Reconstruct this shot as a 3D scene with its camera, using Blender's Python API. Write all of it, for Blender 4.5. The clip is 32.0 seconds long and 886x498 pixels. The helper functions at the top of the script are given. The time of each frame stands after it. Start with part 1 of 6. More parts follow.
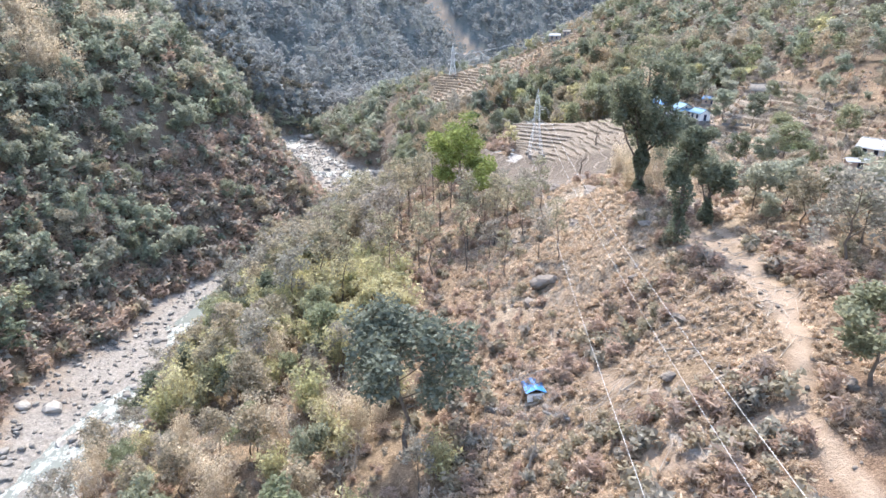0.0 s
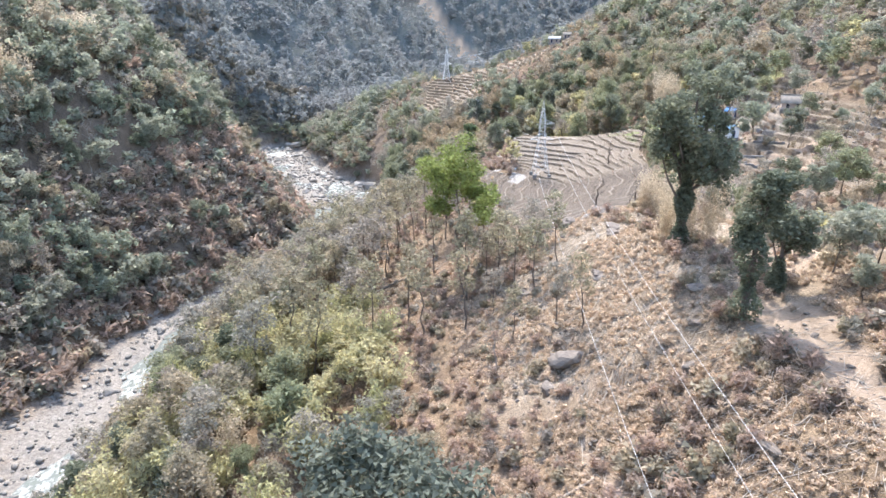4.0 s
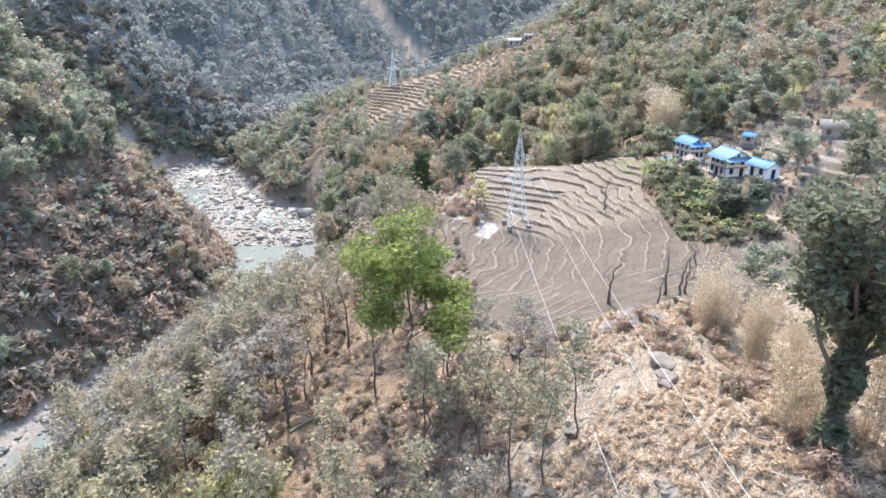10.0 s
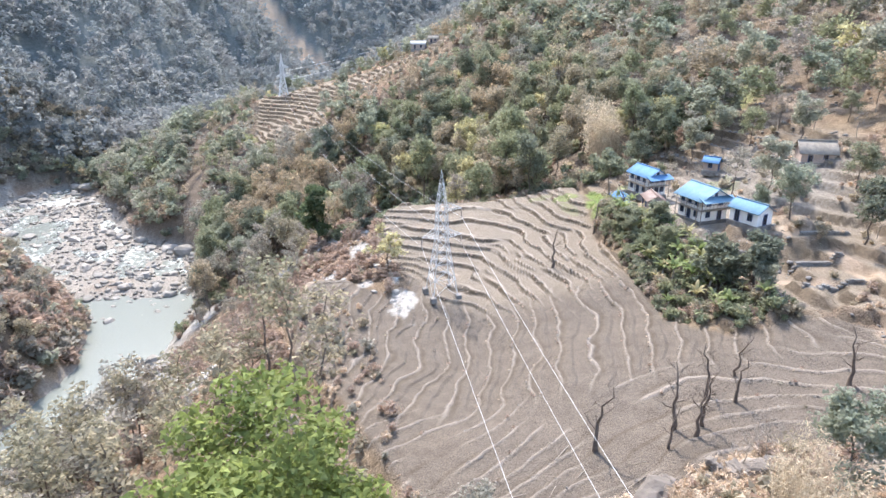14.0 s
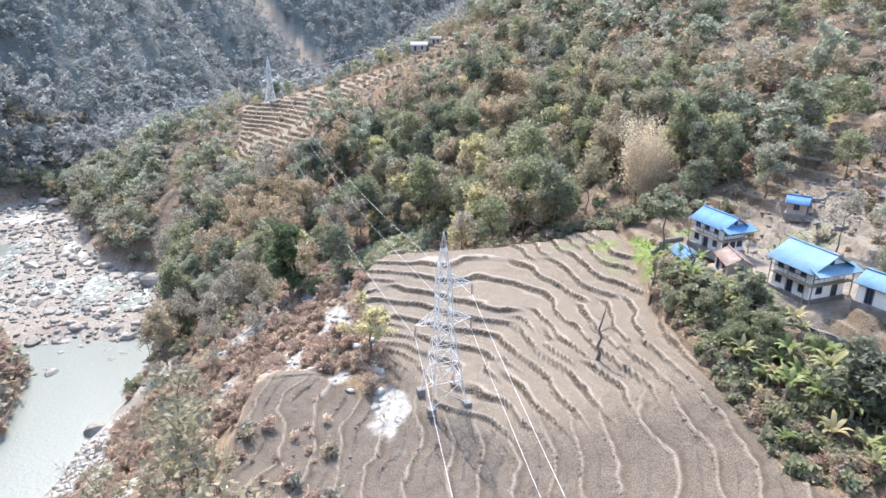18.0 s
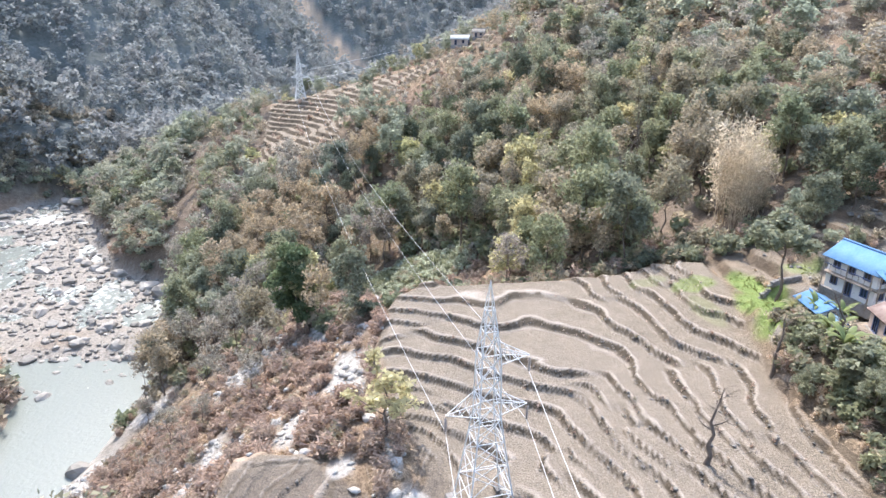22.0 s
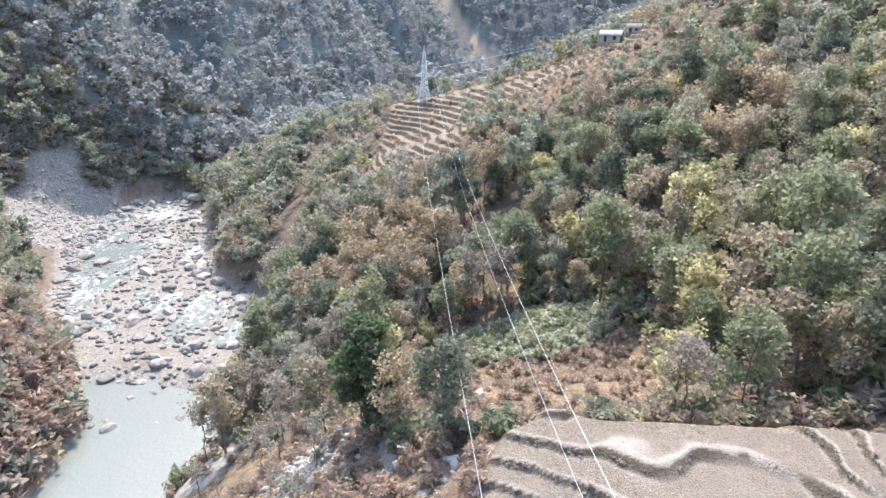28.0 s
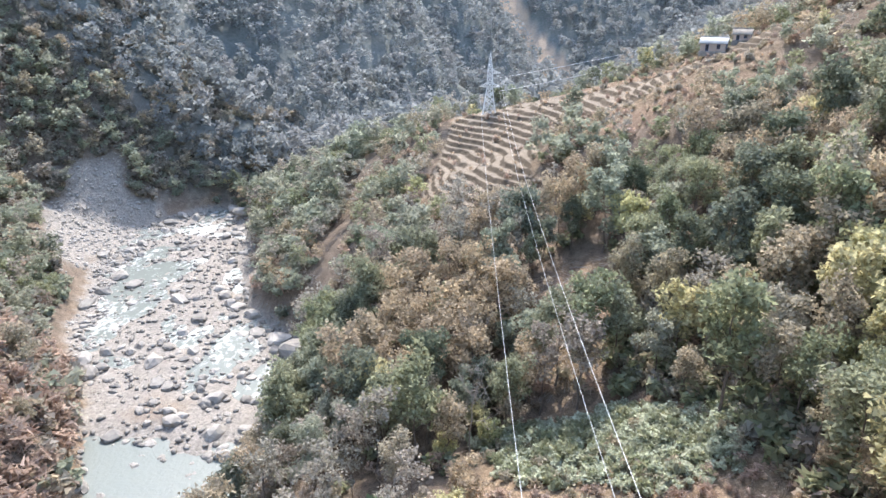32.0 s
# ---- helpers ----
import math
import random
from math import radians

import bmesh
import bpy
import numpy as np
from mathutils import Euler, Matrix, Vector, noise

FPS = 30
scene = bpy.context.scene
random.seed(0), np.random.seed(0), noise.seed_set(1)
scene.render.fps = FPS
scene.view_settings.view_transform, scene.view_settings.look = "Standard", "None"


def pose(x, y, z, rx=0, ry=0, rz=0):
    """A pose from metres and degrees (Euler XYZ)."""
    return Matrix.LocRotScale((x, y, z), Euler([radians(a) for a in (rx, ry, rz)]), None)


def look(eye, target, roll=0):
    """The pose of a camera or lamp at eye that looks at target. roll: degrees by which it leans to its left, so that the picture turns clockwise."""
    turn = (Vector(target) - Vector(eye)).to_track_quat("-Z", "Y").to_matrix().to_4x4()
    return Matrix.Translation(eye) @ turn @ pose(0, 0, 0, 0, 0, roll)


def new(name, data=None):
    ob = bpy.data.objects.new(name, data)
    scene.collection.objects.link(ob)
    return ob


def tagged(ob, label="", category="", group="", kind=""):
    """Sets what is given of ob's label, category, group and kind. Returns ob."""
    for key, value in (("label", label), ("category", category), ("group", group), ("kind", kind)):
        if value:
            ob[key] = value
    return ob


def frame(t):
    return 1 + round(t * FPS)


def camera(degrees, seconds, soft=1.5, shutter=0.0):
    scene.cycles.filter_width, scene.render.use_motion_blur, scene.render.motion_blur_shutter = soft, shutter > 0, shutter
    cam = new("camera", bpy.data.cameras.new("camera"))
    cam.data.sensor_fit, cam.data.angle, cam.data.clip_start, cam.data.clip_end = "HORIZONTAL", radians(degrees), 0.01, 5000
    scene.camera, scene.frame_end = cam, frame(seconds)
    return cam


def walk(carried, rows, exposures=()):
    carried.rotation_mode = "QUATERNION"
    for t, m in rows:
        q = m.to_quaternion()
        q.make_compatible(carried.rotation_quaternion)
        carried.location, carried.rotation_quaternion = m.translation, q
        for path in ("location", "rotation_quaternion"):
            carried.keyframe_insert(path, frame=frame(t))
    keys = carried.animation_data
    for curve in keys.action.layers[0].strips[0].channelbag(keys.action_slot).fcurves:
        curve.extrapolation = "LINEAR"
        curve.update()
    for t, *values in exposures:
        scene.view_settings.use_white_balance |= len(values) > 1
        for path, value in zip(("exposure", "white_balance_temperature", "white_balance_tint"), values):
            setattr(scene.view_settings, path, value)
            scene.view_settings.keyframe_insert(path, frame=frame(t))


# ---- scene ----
cam = camera(69.2, 32.0, soft=1.5)
METRES, EYE, TILT, LEAN, TURN = 220.0, 90.0, -20.0, 0.0, 0.0
ROWS = [
    (0.0, 0.0, 0.0, 0.0, 0.0, 0.0, 0.0),
    (0.5, -0.0001, 0.0115, 0.0045, 0.02, 0.0, -0.01),
    (1.0, -0.0001, 0.0235, 0.0092, 0.05, 0.02, -0.0),
    (1.5, -0.0002, 0.0356, 0.0139, 0.07, 0.02, -0.02),
    (2.0, -0.0002, 0.048, 0.0187, 0.1, 0.01, -0.03),
    (2.5, -0.0004, 0.0608, 0.0238, 0.1, 0.03, -0.04),
    (3.0, -0.0003, 0.074, 0.0288, -0.01, 0.04, -0.01),
    (3.5, -0.0003, 0.0872, 0.0341, -0.18, 0.04, 0.05),
    (5.5, 0.0, 0.1416, 0.0551, -1.69, 0.04, 0.57),
    (6.0, 0.0003, 0.1565, 0.0606, -1.68, -0.02, 0.55),
    (6.5, 0.0007, 0.1727, 0.0665, -1.65, -0.03, 0.53),
    (7.0, 0.0013, 0.1899, 0.0726, -1.62, -0.03, 0.48),
    (7.5, 0.0018, 0.2078, 0.0789, -1.94, -0.03, 0.59),
    (8.0, 0.0028, 0.2262, 0.0858, -3.07, -0.06, 1.01),
    (8.5, 0.0038, 0.2448, 0.0929, -3.45, -0.08, 1.12),
    (9.0, 0.005, 0.2638, 0.0998, -3.92, -0.13, 1.28),
    (9.5, 0.0065, 0.2828, 0.1073, -4.41, -0.17, 1.44),
    (10.0, 0.0083, 0.3024, 0.1146, -4.78, -0.2, 1.55),
    (10.5, 0.0104, 0.3221, 0.1219, -5.07, -0.24, 1.66),
    (11.0, 0.0121, 0.3418, 0.1293, -5.2, -0.26, 1.69),
    (11.5, 0.0141, 0.3614, 0.1371, -5.35, -0.26, 1.78),
    (12.0, 0.0165, 0.3806, 0.1446, -6.06, -0.29, 2.07),
    (12.5, 0.0191, 0.3997, 0.152, -7.58, -0.36, 2.64),
    (13.0, 0.0224, 0.4184, 0.1588, -9.68, -0.47, 3.41),
    (13.5, 0.0265, 0.4365, 0.1653, -11.91, -0.61, 4.25),
    (14.0, 0.031, 0.4544, 0.172, -12.78, -0.69, 4.56),
    (14.5, 0.0354, 0.472, 0.1784, -12.79, -0.66, 4.52),
    (16.5, 0.0529, 0.5385, 0.202, -12.6, -0.72, 4.46),
    (17.0, 0.0569, 0.5544, 0.2068, -12.56, -0.71, 4.44),
    (17.5, 0.0608, 0.5698, 0.2112, -12.52, -0.68, 4.41),
    (18.0, 0.0645, 0.5846, 0.2156, -12.47, -0.68, 4.43),
    (18.5, 0.0679, 0.5987, 0.2196, -12.43, -0.69, 4.44),
    (19.0, 0.0714, 0.6122, 0.2235, -12.22, -0.66, 4.39),
    (19.5, 0.0741, 0.6252, 0.2266, -11.76, -0.6, 4.2),
    (20.0, 0.0769, 0.6377, 0.2293, -10.27, -0.48, 3.67),
    (20.5, 0.0789, 0.6495, 0.2311, -9.37, -0.39, 3.31),
    (21.0, 0.0806, 0.6607, 0.2325, -9.33, -0.38, 3.29),
    (21.5, 0.0823, 0.6716, 0.2328, -9.29, -0.35, 3.25),
    (22.0, 0.0839, 0.6822, 0.2329, -9.21, -0.33, 3.2),
    (22.5, 0.0851, 0.6923, 0.2331, -9.13, -0.34, 3.18),
    (23.0, 0.0866, 0.7024, 0.2329, -8.97, -0.3, 3.09),
    (23.5, 0.0882, 0.7125, 0.2329, -8.68, -0.3, 3.0),
    (24.0, 0.0899, 0.7221, 0.2352, -8.31, -0.33, 2.87),
    (24.5, 0.0915, 0.7319, 0.2383, -8.28, -0.34, 2.83),
    (26.5, 0.0976, 0.7794, 0.2569, -3.45, -0.22, 1.01),
    (27.0, 0.0984, 0.7923, 0.2621, -2.22, -0.21, 0.56),
    (27.5, 0.0989, 0.8053, 0.2673, -0.3, -0.21, -0.16),
    (28.0, 0.0987, 0.8184, 0.2725, 1.76, -0.24, -0.94),
    (28.5, 0.0981, 0.8318, 0.2777, 3.62, -0.28, -1.66),
    (29.0, 0.0968, 0.8457, 0.283, 4.83, -0.28, -2.16),
    (29.5, 0.0959, 0.8601, 0.2885, 5.29, -0.3, -2.29),
    (30.0, 0.0945, 0.8743, 0.2939, 5.67, -0.31, -2.43),
    (30.5, 0.0932, 0.8887, 0.2995, 6.06, -0.32, -2.58),
    (31.0, 0.0915, 0.9035, 0.3052, 6.44, -0.32, -2.74),
    (31.5, 0.0899, 0.9187, 0.3112, 6.74, -0.33, -2.84),
    (32.0, 0.0882, 0.9343, 0.3172, 6.94, -0.32, -2.91),
]
walk(cam, [(t, pose(0, 0, EYE, TILT, LEAN, TURN) @ pose(METRES * x, METRES * y, METRES * z, 90 + pitch, roll, yaw)) for t, x, y, z, yaw, pitch, roll in ROWS])

# ---- light ----
SUN_AZ, SUN_EL = radians(-6.0), radians(54.0)   # azimuth from +y towards -x is negative
sun_dir = Vector((math.sin(SUN_AZ) * math.cos(SUN_EL), math.cos(SUN_AZ) * math.cos(SUN_EL), math.sin(SUN_EL)))
sun = new("sun", bpy.data.lights.new("sun", "SUN"))
sun.data.energy, sun.data.angle, sun.data.color = 1.65, radians(0.6), (1.0, 0.955, 0.91)
sun.matrix_world = look(sun_dir * 300, (0, 0, 0))
world = bpy.data.worlds.new("sky")
scene.world = world
world.use_nodes = True
wn = world.node_tree
sky = wn.nodes.new("ShaderNodeTexSky")
sky.sky_type, sky.sun_disc = "NISHITA", False
sky.sun_elevation, sky.sun_rotation = SUN_EL, SUN_AZ
sky.air_density, sky.dust_density, sky.altitude = 1.2, 3.0, 900
wn.links.new(sky.outputs[0], wn.nodes["Background"].inputs[0])
wn.nodes["Background"].inputs[1].default_value = 0.15
scene.view_settings.exposure = 2.27


# ---- materials ----
def mat(name):
    m = bpy.data.materials.new(name)
    m.use_nodes = True
    return m, m.node_tree.nodes, m.node_tree.links, m.node_tree.nodes["Principled BSDF"]


def node(nt, kind, **values):
    n = nt.new(kind)
    for k, v in values.items():
        n.inputs[k].default_value = v
    return n


def noise_node(nodes, links, scale, detail=5.0, rough=0.6, vec=None):
    n = nodes.new("ShaderNodeTexNoise")
    n.inputs["Scale"].default_value, n.inputs["Detail"].default_value, n.inputs["Roughness"].default_value = scale, detail, rough
    if vec is None:
        vec = nodes.new("ShaderNodeTexCoord").outputs["Object"]
    links.new(vec, n.inputs["Vector"])
    return n.outputs["Fac"]


def ramp(nodes, links, fac, stops):
    r = nodes.new("ShaderNodeValToRGB")
    while len(r.color_ramp.elements) < len(stops):
        r.color_ramp.elements.new(0.5)
    for e, (p, c) in zip(r.color_ramp.elements, stops):
        e.position = p
        e.color = (*c, 1) if not isinstance(c, (int, float)) else (c, c, c, 1)
    links.new(fac, r.inputs[0])
    return r.outputs[0]


def mixc(nodes, links, fac, a, b, kind="MIX"):
    m = nodes.new("ShaderNodeMix")
    m.data_type, m.blend_type = "RGBA", kind
    for sock, v in ((m.inputs[0], fac), (m.inputs[6], a), (m.inputs[7], b)):
        if isinstance(v, (int, float)):
            sock.default_value = v
        elif isinstance(v, tuple):
            sock.default_value = (*v, 1)
        else:
            links.new(v, sock)
    return m.outputs[2]


def bump(nodes, links, bsdf, height, strength=0.5, dist=0.1):
    b = nodes.new("ShaderNodeBump")
    b.inputs["Strength"].default_value, b.inputs["Distance"].default_value = strength, dist
    links.new(height, b.inputs["Height"])
    links.new(b.outputs[0], bsdf.inputs["Normal"])


def surface(name, colours, scale=2.0, rough=0.8, metal=0.0, relief=0.3, dist=0.02, fine=6.0, rnd=0.12):
    """A plain surface: noise between colours, a finer grain over it, relief, and a little change from piece to piece."""
    m, n, l, b = mat(name)
    c = ramp(n, l, noise_node(n, l, scale), [(0.3 + 0.4 * i / max(1, len(colours) - 1), c) for i, c in enumerate(colours)])
    f = noise_node(n, l, scale * fine, 4)
    c = mixc(n, l, 0.45, c, ramp(n, l, f, [(0.25, 0.35), (0.75, 0.65)]), "OVERLAY")
    info = n.new("ShaderNodeObjectInfo")
    c = mixc(n, l, 1.0, c, ramp(n, l, info.outputs["Random"], [(0, 1 - rnd), (1, 1.0)]), "MULTIPLY")
    l.new(c, b.inputs["Base Color"])
    b.inputs["Roughness"].default_value, b.inputs["Metallic"].default_value = rough, metal
    bump(n, l, b, f, relief, dist)
    return m


def leaf(name, stops, glow=0.5, rough=0.65, vary=1.0, grey=0.2):
    """Foliage: colour by plant (object or 'tint'), by leaf (island) and by patch; leaves let light through."""
    m, n, l, b = mat(name)
    stops = [tuple(((1 - grey) * v + grey * sum(q) / 3) * w for v, w in zip(q, (1.13, 1.08, 1.12))) for q in stops]
    info, geo, at = n.new("ShaderNodeObjectInfo"), n.new("ShaderNodeNewGeometry"), n.new("ShaderNodeAttribute")
    at.attribute_name = "tint"
    s = n.new("ShaderNodeMath")
    s.operation = "ADD"
    l.new(info.outputs["Random"], s.inputs[0]), l.new(at.outputs["Fac"], s.inputs[1])
    fr = n.new("ShaderNodeMath")
    fr.operation = "FRACT"
    l.new(s.outputs[0], fr.inputs[0])
    c = ramp(n, l, fr.outputs[0], [(i / max(1, len(stops) - 1), q) for i, q in enumerate(stops)])
    c = mixc(n, l, 1.0, c, ramp(n, l, geo.outputs["Random Per Island"], [(0, 1 - 0.3 * vary), (0.8, 1 + 0.15 * vary), (1, 1 + 0.45 * vary)]), "MULTIPLY")
    l.new(c, b.inputs["Base Color"])
    b.inputs["Roughness"].default_value, b.inputs["Specular IOR Level"].default_value = rough, 0.2
    t = n.new("ShaderNodeBsdfTranslucent")
    l.new(c, t.inputs[0])
    mx = n.new("ShaderNodeMixShader")
    mx.inputs[0].default_value = glow
    l.new(b.outputs[0], mx.inputs[1]), l.new(t.outputs[0], mx.inputs[2])
    l.new(mx.outputs[0], n["Material Output"].inputs[0])
    return m


LEAF = {
    "dark": leaf("leaf_dark_green", [(0.134, 0.167, 0.098), (0.182, 0.206, 0.127), (0.158, 0.190, 0.134)]),
    "green": leaf("leaf_green", [(0.213, 0.251, 0.129), (0.274, 0.296, 0.152), (0.243, 0.266, 0.167)]),
    "fresh": leaf("leaf_fresh_green", [(0.200, 0.250, 0.072), (0.250, 0.285, 0.090)], grey=0.05),
    "olive": leaf("leaf_olive", [(0.290, 0.268, 0.165), (0.365, 0.312, 0.195), (0.318, 0.300, 0.205)]),
    "grey": leaf("leaf_grey_green", [(0.262, 0.262, 0.196), (0.326, 0.306, 0.232), (0.290, 0.258, 0.200)]),
    "yellow": leaf("leaf_yellow_green", [(0.412, 0.405, 0.193), (0.476, 0.445, 0.232), (0.361, 0.373, 0.167)], grey=0.12),
    "rust": leaf("leaf_rust", [(0.380, 0.305, 0.175), (0.345, 0.285, 0.180), (0.425, 0.345, 0.195)]),
    "straw": leaf("leaf_straw", [(0.550, 0.480, 0.325), (0.490, 0.420, 0.285), (0.600, 0.530, 0.375)], grey=0.08),
    "scrub": leaf("leaf_red_brown_scrub", [(0.325, 0.248, 0.190), (0.395, 0.312, 0.240), (0.310, 0.258, 0.202)], grey=0.0),
    # gorge-side leaves: haze put into the colour, lighter and cooler than other greens
    "gorge": leaf("leaf_gorge_hazed", [(0.230, 0.275, 0.195), (0.288, 0.325, 0.232), (0.320, 0.335, 0.248), (0.255, 0.295, 0.210)], 0.6, grey=0.1, vary=0.7),
    "drygrass": leaf("blade_dry_grass", [(0.520, 0.430, 0.305), (0.455, 0.370, 0.258), (0.590, 0.495, 0.360)], grey=0.05),
    "khaki": leaf("leaf_khaki", [(0.300, 0.285, 0.165), (0.350, 0.315, 0.190), (0.270, 0.270, 0.160)]),
    "creeper": leaf("leaf_creeper", [(0.42, 0.47, 0.30), (0.47, 0.51, 0.34)]),
    "conifer": leaf("leaf_conifer", [(0.105, 0.150, 0.075), (0.135, 0.170, 0.085)], grey=0.0),
    "banana": leaf("leaf_banana", [(0.190, 0.250, 0.090), (0.250, 0.290, 0.125), (0.380, 0.340, 0.180)], 0.45, 0.45, grey=0.0),
    # far woods: leaf colour paled towards blue-grey to stand for haze
    "far": leaf("leaf_far_hazed", [(0.190, 0.225, 0.215), (0.255, 0.285, 0.270), (0.230, 0.245, 0.230)], 0.6, 0.8, 0.25),
}
BARK = surface("bark", [(0.10, 0.075, 0.06), (0.19, 0.15, 0.12)], 1.5, 0.9, relief=0.6, dist=0.05)
PALE_BARK = surface("pale_bark", [(0.26, 0.22, 0.18), (0.40, 0.35, 0.30)], 1.5, 0.9, relief=0.5, dist=0.04)
DRY_BRUSH = surface("dry_brush", [(0.40, 0.34, 0.27), (0.58, 0.50, 0.41)], 1.5, 0.9, relief=0.4, dist=0.02)
ROCK = surface("grey_rock", [(0.12, 0.105, 0.09), (0.20, 0.18, 0.155), (0.28, 0.25, 0.22)], 0.5, 0.85, relief=0.8, dist=0.25, fine=8)
RIVER_ROCK = surface("river_rock", [(0.235, 0.212, 0.183), (0.355, 0.324, 0.284), (0.49, 0.452, 0.403)], 0.5, 0.75, relief=0.7, dist=0.2, fine=8, rnd=0.5)
PALE_ROCK = surface("pale_rock", [(0.32, 0.30, 0.27), (0.46, 0.43, 0.39), (0.58, 0.55, 0.50)], 0.6, 0.88, relief=0.9, dist=0.3, fine=8, rnd=0.3)
SLOPE_ROCK = surface("slope_rock", [(0.13, 0.108, 0.09), (0.22, 0.185, 0.155), (0.31, 0.265, 0.228)], 0.5, 0.88, relief=0.8, dist=0.25, fine=8, rnd=0.3)
WOOD = surface("grey_timber", [(0.22, 0.18, 0.14), (0.36, 0.30, 0.24)], 2.0, 0.85, relief=0.5)


# ---- relief of the valley ----
TABLES = {}


def vnoise(x, y, size, seed):
    if seed not in TABLES:
        TABLES[seed] = np.random.RandomState(seed).rand(257, 257)
    table = TABLES[seed]
    u, v = np.asarray(x) / size + 1000.0, np.asarray(y) / size + 1000.0
    i, j = np.floor(u).astype(int), np.floor(v).astype(int)
    fu, fv = u - i, v - j
    fu, fv = fu * fu * (3 - 2 * fu), fv * fv * (3 - 2 * fv)
    i, j = i % 256, j % 256
    return (table[i, j] * (1 - fu) + table[i + 1, j] * fu) * (1 - fv) + (table[i, j + 1] * (1 - fu) + table[i + 1, j + 1] * fu) * fv


def fbm(x, y, size, seed, octaves=4):
    out, a, tot = 0.0, 1.0, 0.0
    for k in range(octaves):
        out = out + a * (vnoise(x, y, size / 2 ** k, seed + k) * 2 - 1)
        tot += a
        a *= 0.5
    return out / tot


def sstep(a, b, v):
    t = np.clip((v - a) / (b - a), 0, 1)
    return t * t * (3 - 2 * t)


WATER = 5.4
BANK_Y = (-200, 40, 100, 150, 180, 205, 240, 272, 300, 320, 350, 365, 380, 400, 430, 467, 520, 600)
BANK_L = (-130, -90, -81, -80, -76, -72, -59, -50, -54, -69, -89, -97, -104, -116, -124, -128, -175, -260)
BANK_R = (-118, -80, -66, -64, -60, -55, -42, -31, -28, -31, -31, -46, -62, -70, -82, -106, -145, -225)

# cross-sections of the right-hand side: y, then x and height pairs from the river outwards
SECTIONS = (
    (-150, (-90, 20, -40, 34, 0, 44, 40, 60, 100, 82, 200, 120, 400, 190)),
    (40, (-80, 14, -46, 26, -15, 35, 8, 46, 22, 54, 34, 59, 45, 61, 70, 70, 120, 86, 200, 112, 400, 180)),
    (80, (-62, 15, -46, 25, -15, 35, 10, 46, 20, 51, 28, 56, 33, 60, 46, 61.5, 70, 69, 120, 86, 200, 112, 400, 185)),
    (110, (-62, 13, -46, 25, -15, 34.5, 8, 44, 18, 50, 27, 56, 32, 60, 50, 62, 80, 67, 130, 80, 200, 108, 400, 190)),
    (134, (-60, 14, -44, 26, -14, 34.5, 6, 42, 17, 48, 26, 54, 34, 56.5, 50, 57, 80, 63, 130, 77, 200, 104, 400, 190)),
    (150, (-60, 14, -44, 26, -14, 35, 6, 41.5, 18, 48.5, 30, 52.5, 45, 54, 62, 56.5, 77, 60, 100, 66, 140, 79, 200, 102, 400, 195)),
    (178, (-54, 12, -40, 22, -14, 34, 2, 41, 10, 46, 24, 49, 40, 51, 54, 54, 64, 58, 78, 60.5, 100, 67, 140, 79, 200, 102, 400, 200)),
    (205, (-50, 10, -30, 18, -10, 33, 3, 43.5, 8, 46.5, 24, 49, 45, 52.5, 56, 55.5, 62, 58.5, 66, 59.6, 80, 60.5, 101, 69, 140, 81, 200, 104, 400, 205)),
    (232, (-38, 8, -20, 18, 0, 33, 12, 43, 24, 50.5, 40, 52.5, 54, 53.5, 66, 56, 80, 60, 118, 74, 200, 108, 400, 215)),
    (250, (-32, 7, -12, 20, 8, 38, 16, 44, 26, 44, 40, 45, 54, 47, 70, 55, 90, 64, 118, 75, 200, 112, 400, 220)),
    (275, (-28, 8, -8, 20, 8, 29, 20, 31, 30, 32, 44, 37, 60, 48, 90, 63, 120, 77, 200, 114, 400, 225)),
    (300, (-26, 7, -5, 20, 10, 24, 27, 29, 43, 37, 60, 49, 90, 65, 120, 79, 200, 117, 400, 230)),
    (334, (-28, 7, -10, 24, 10, 33, 30, 39, 60, 53, 100, 73, 150, 97, 200, 119, 400, 235)),
    (390, (-62, 7, -34, 26, 0, 43, 20, 50, 45, 63, 64, 74, 90, 86, 130, 103, 200, 132, 400, 240)),
    (438, (-84, 8, -45, 33, -8, 51, 6, 54, 30, 59, 64, 69, 110, 86, 200, 118, 400, 230)),
    (490, (-118, 8, -60, 25, 6, 36, 60, 50, 110, 72, 200, 105, 400, 210)),
    (640, (-200, -10, -40, 5, 40, 8, 120, 45, 200, 85, 400, 190)),
    (2500, (-400, 0, 0, 0, 300, 60, 700, 250)),
)
SPUR = ((-7, 384), (-3, 446), (14, 448), (62, 412), (98, 398), (98, 384), (70, 388), (50, 390.5), (30, 398), (19, 380), (22, 350), (8, 352))
FIELD = ((21, 147), (15, 156), (11, 175), (5, 190), (6, 204), (8, 210), (14, 210), (18, 205), (21, 201), (24.5, 204), (24.5, 209), (23, 214), (22.5, 224), (25, 233), (29, 235.5), (47, 234.5), (58, 233),
         (66, 231), (64, 222), (58, 205), (55, 190), (53, 174), (57, 166), (68, 164), (74, 157), (66, 149), (54, 147), (44, 148), (33, 146))


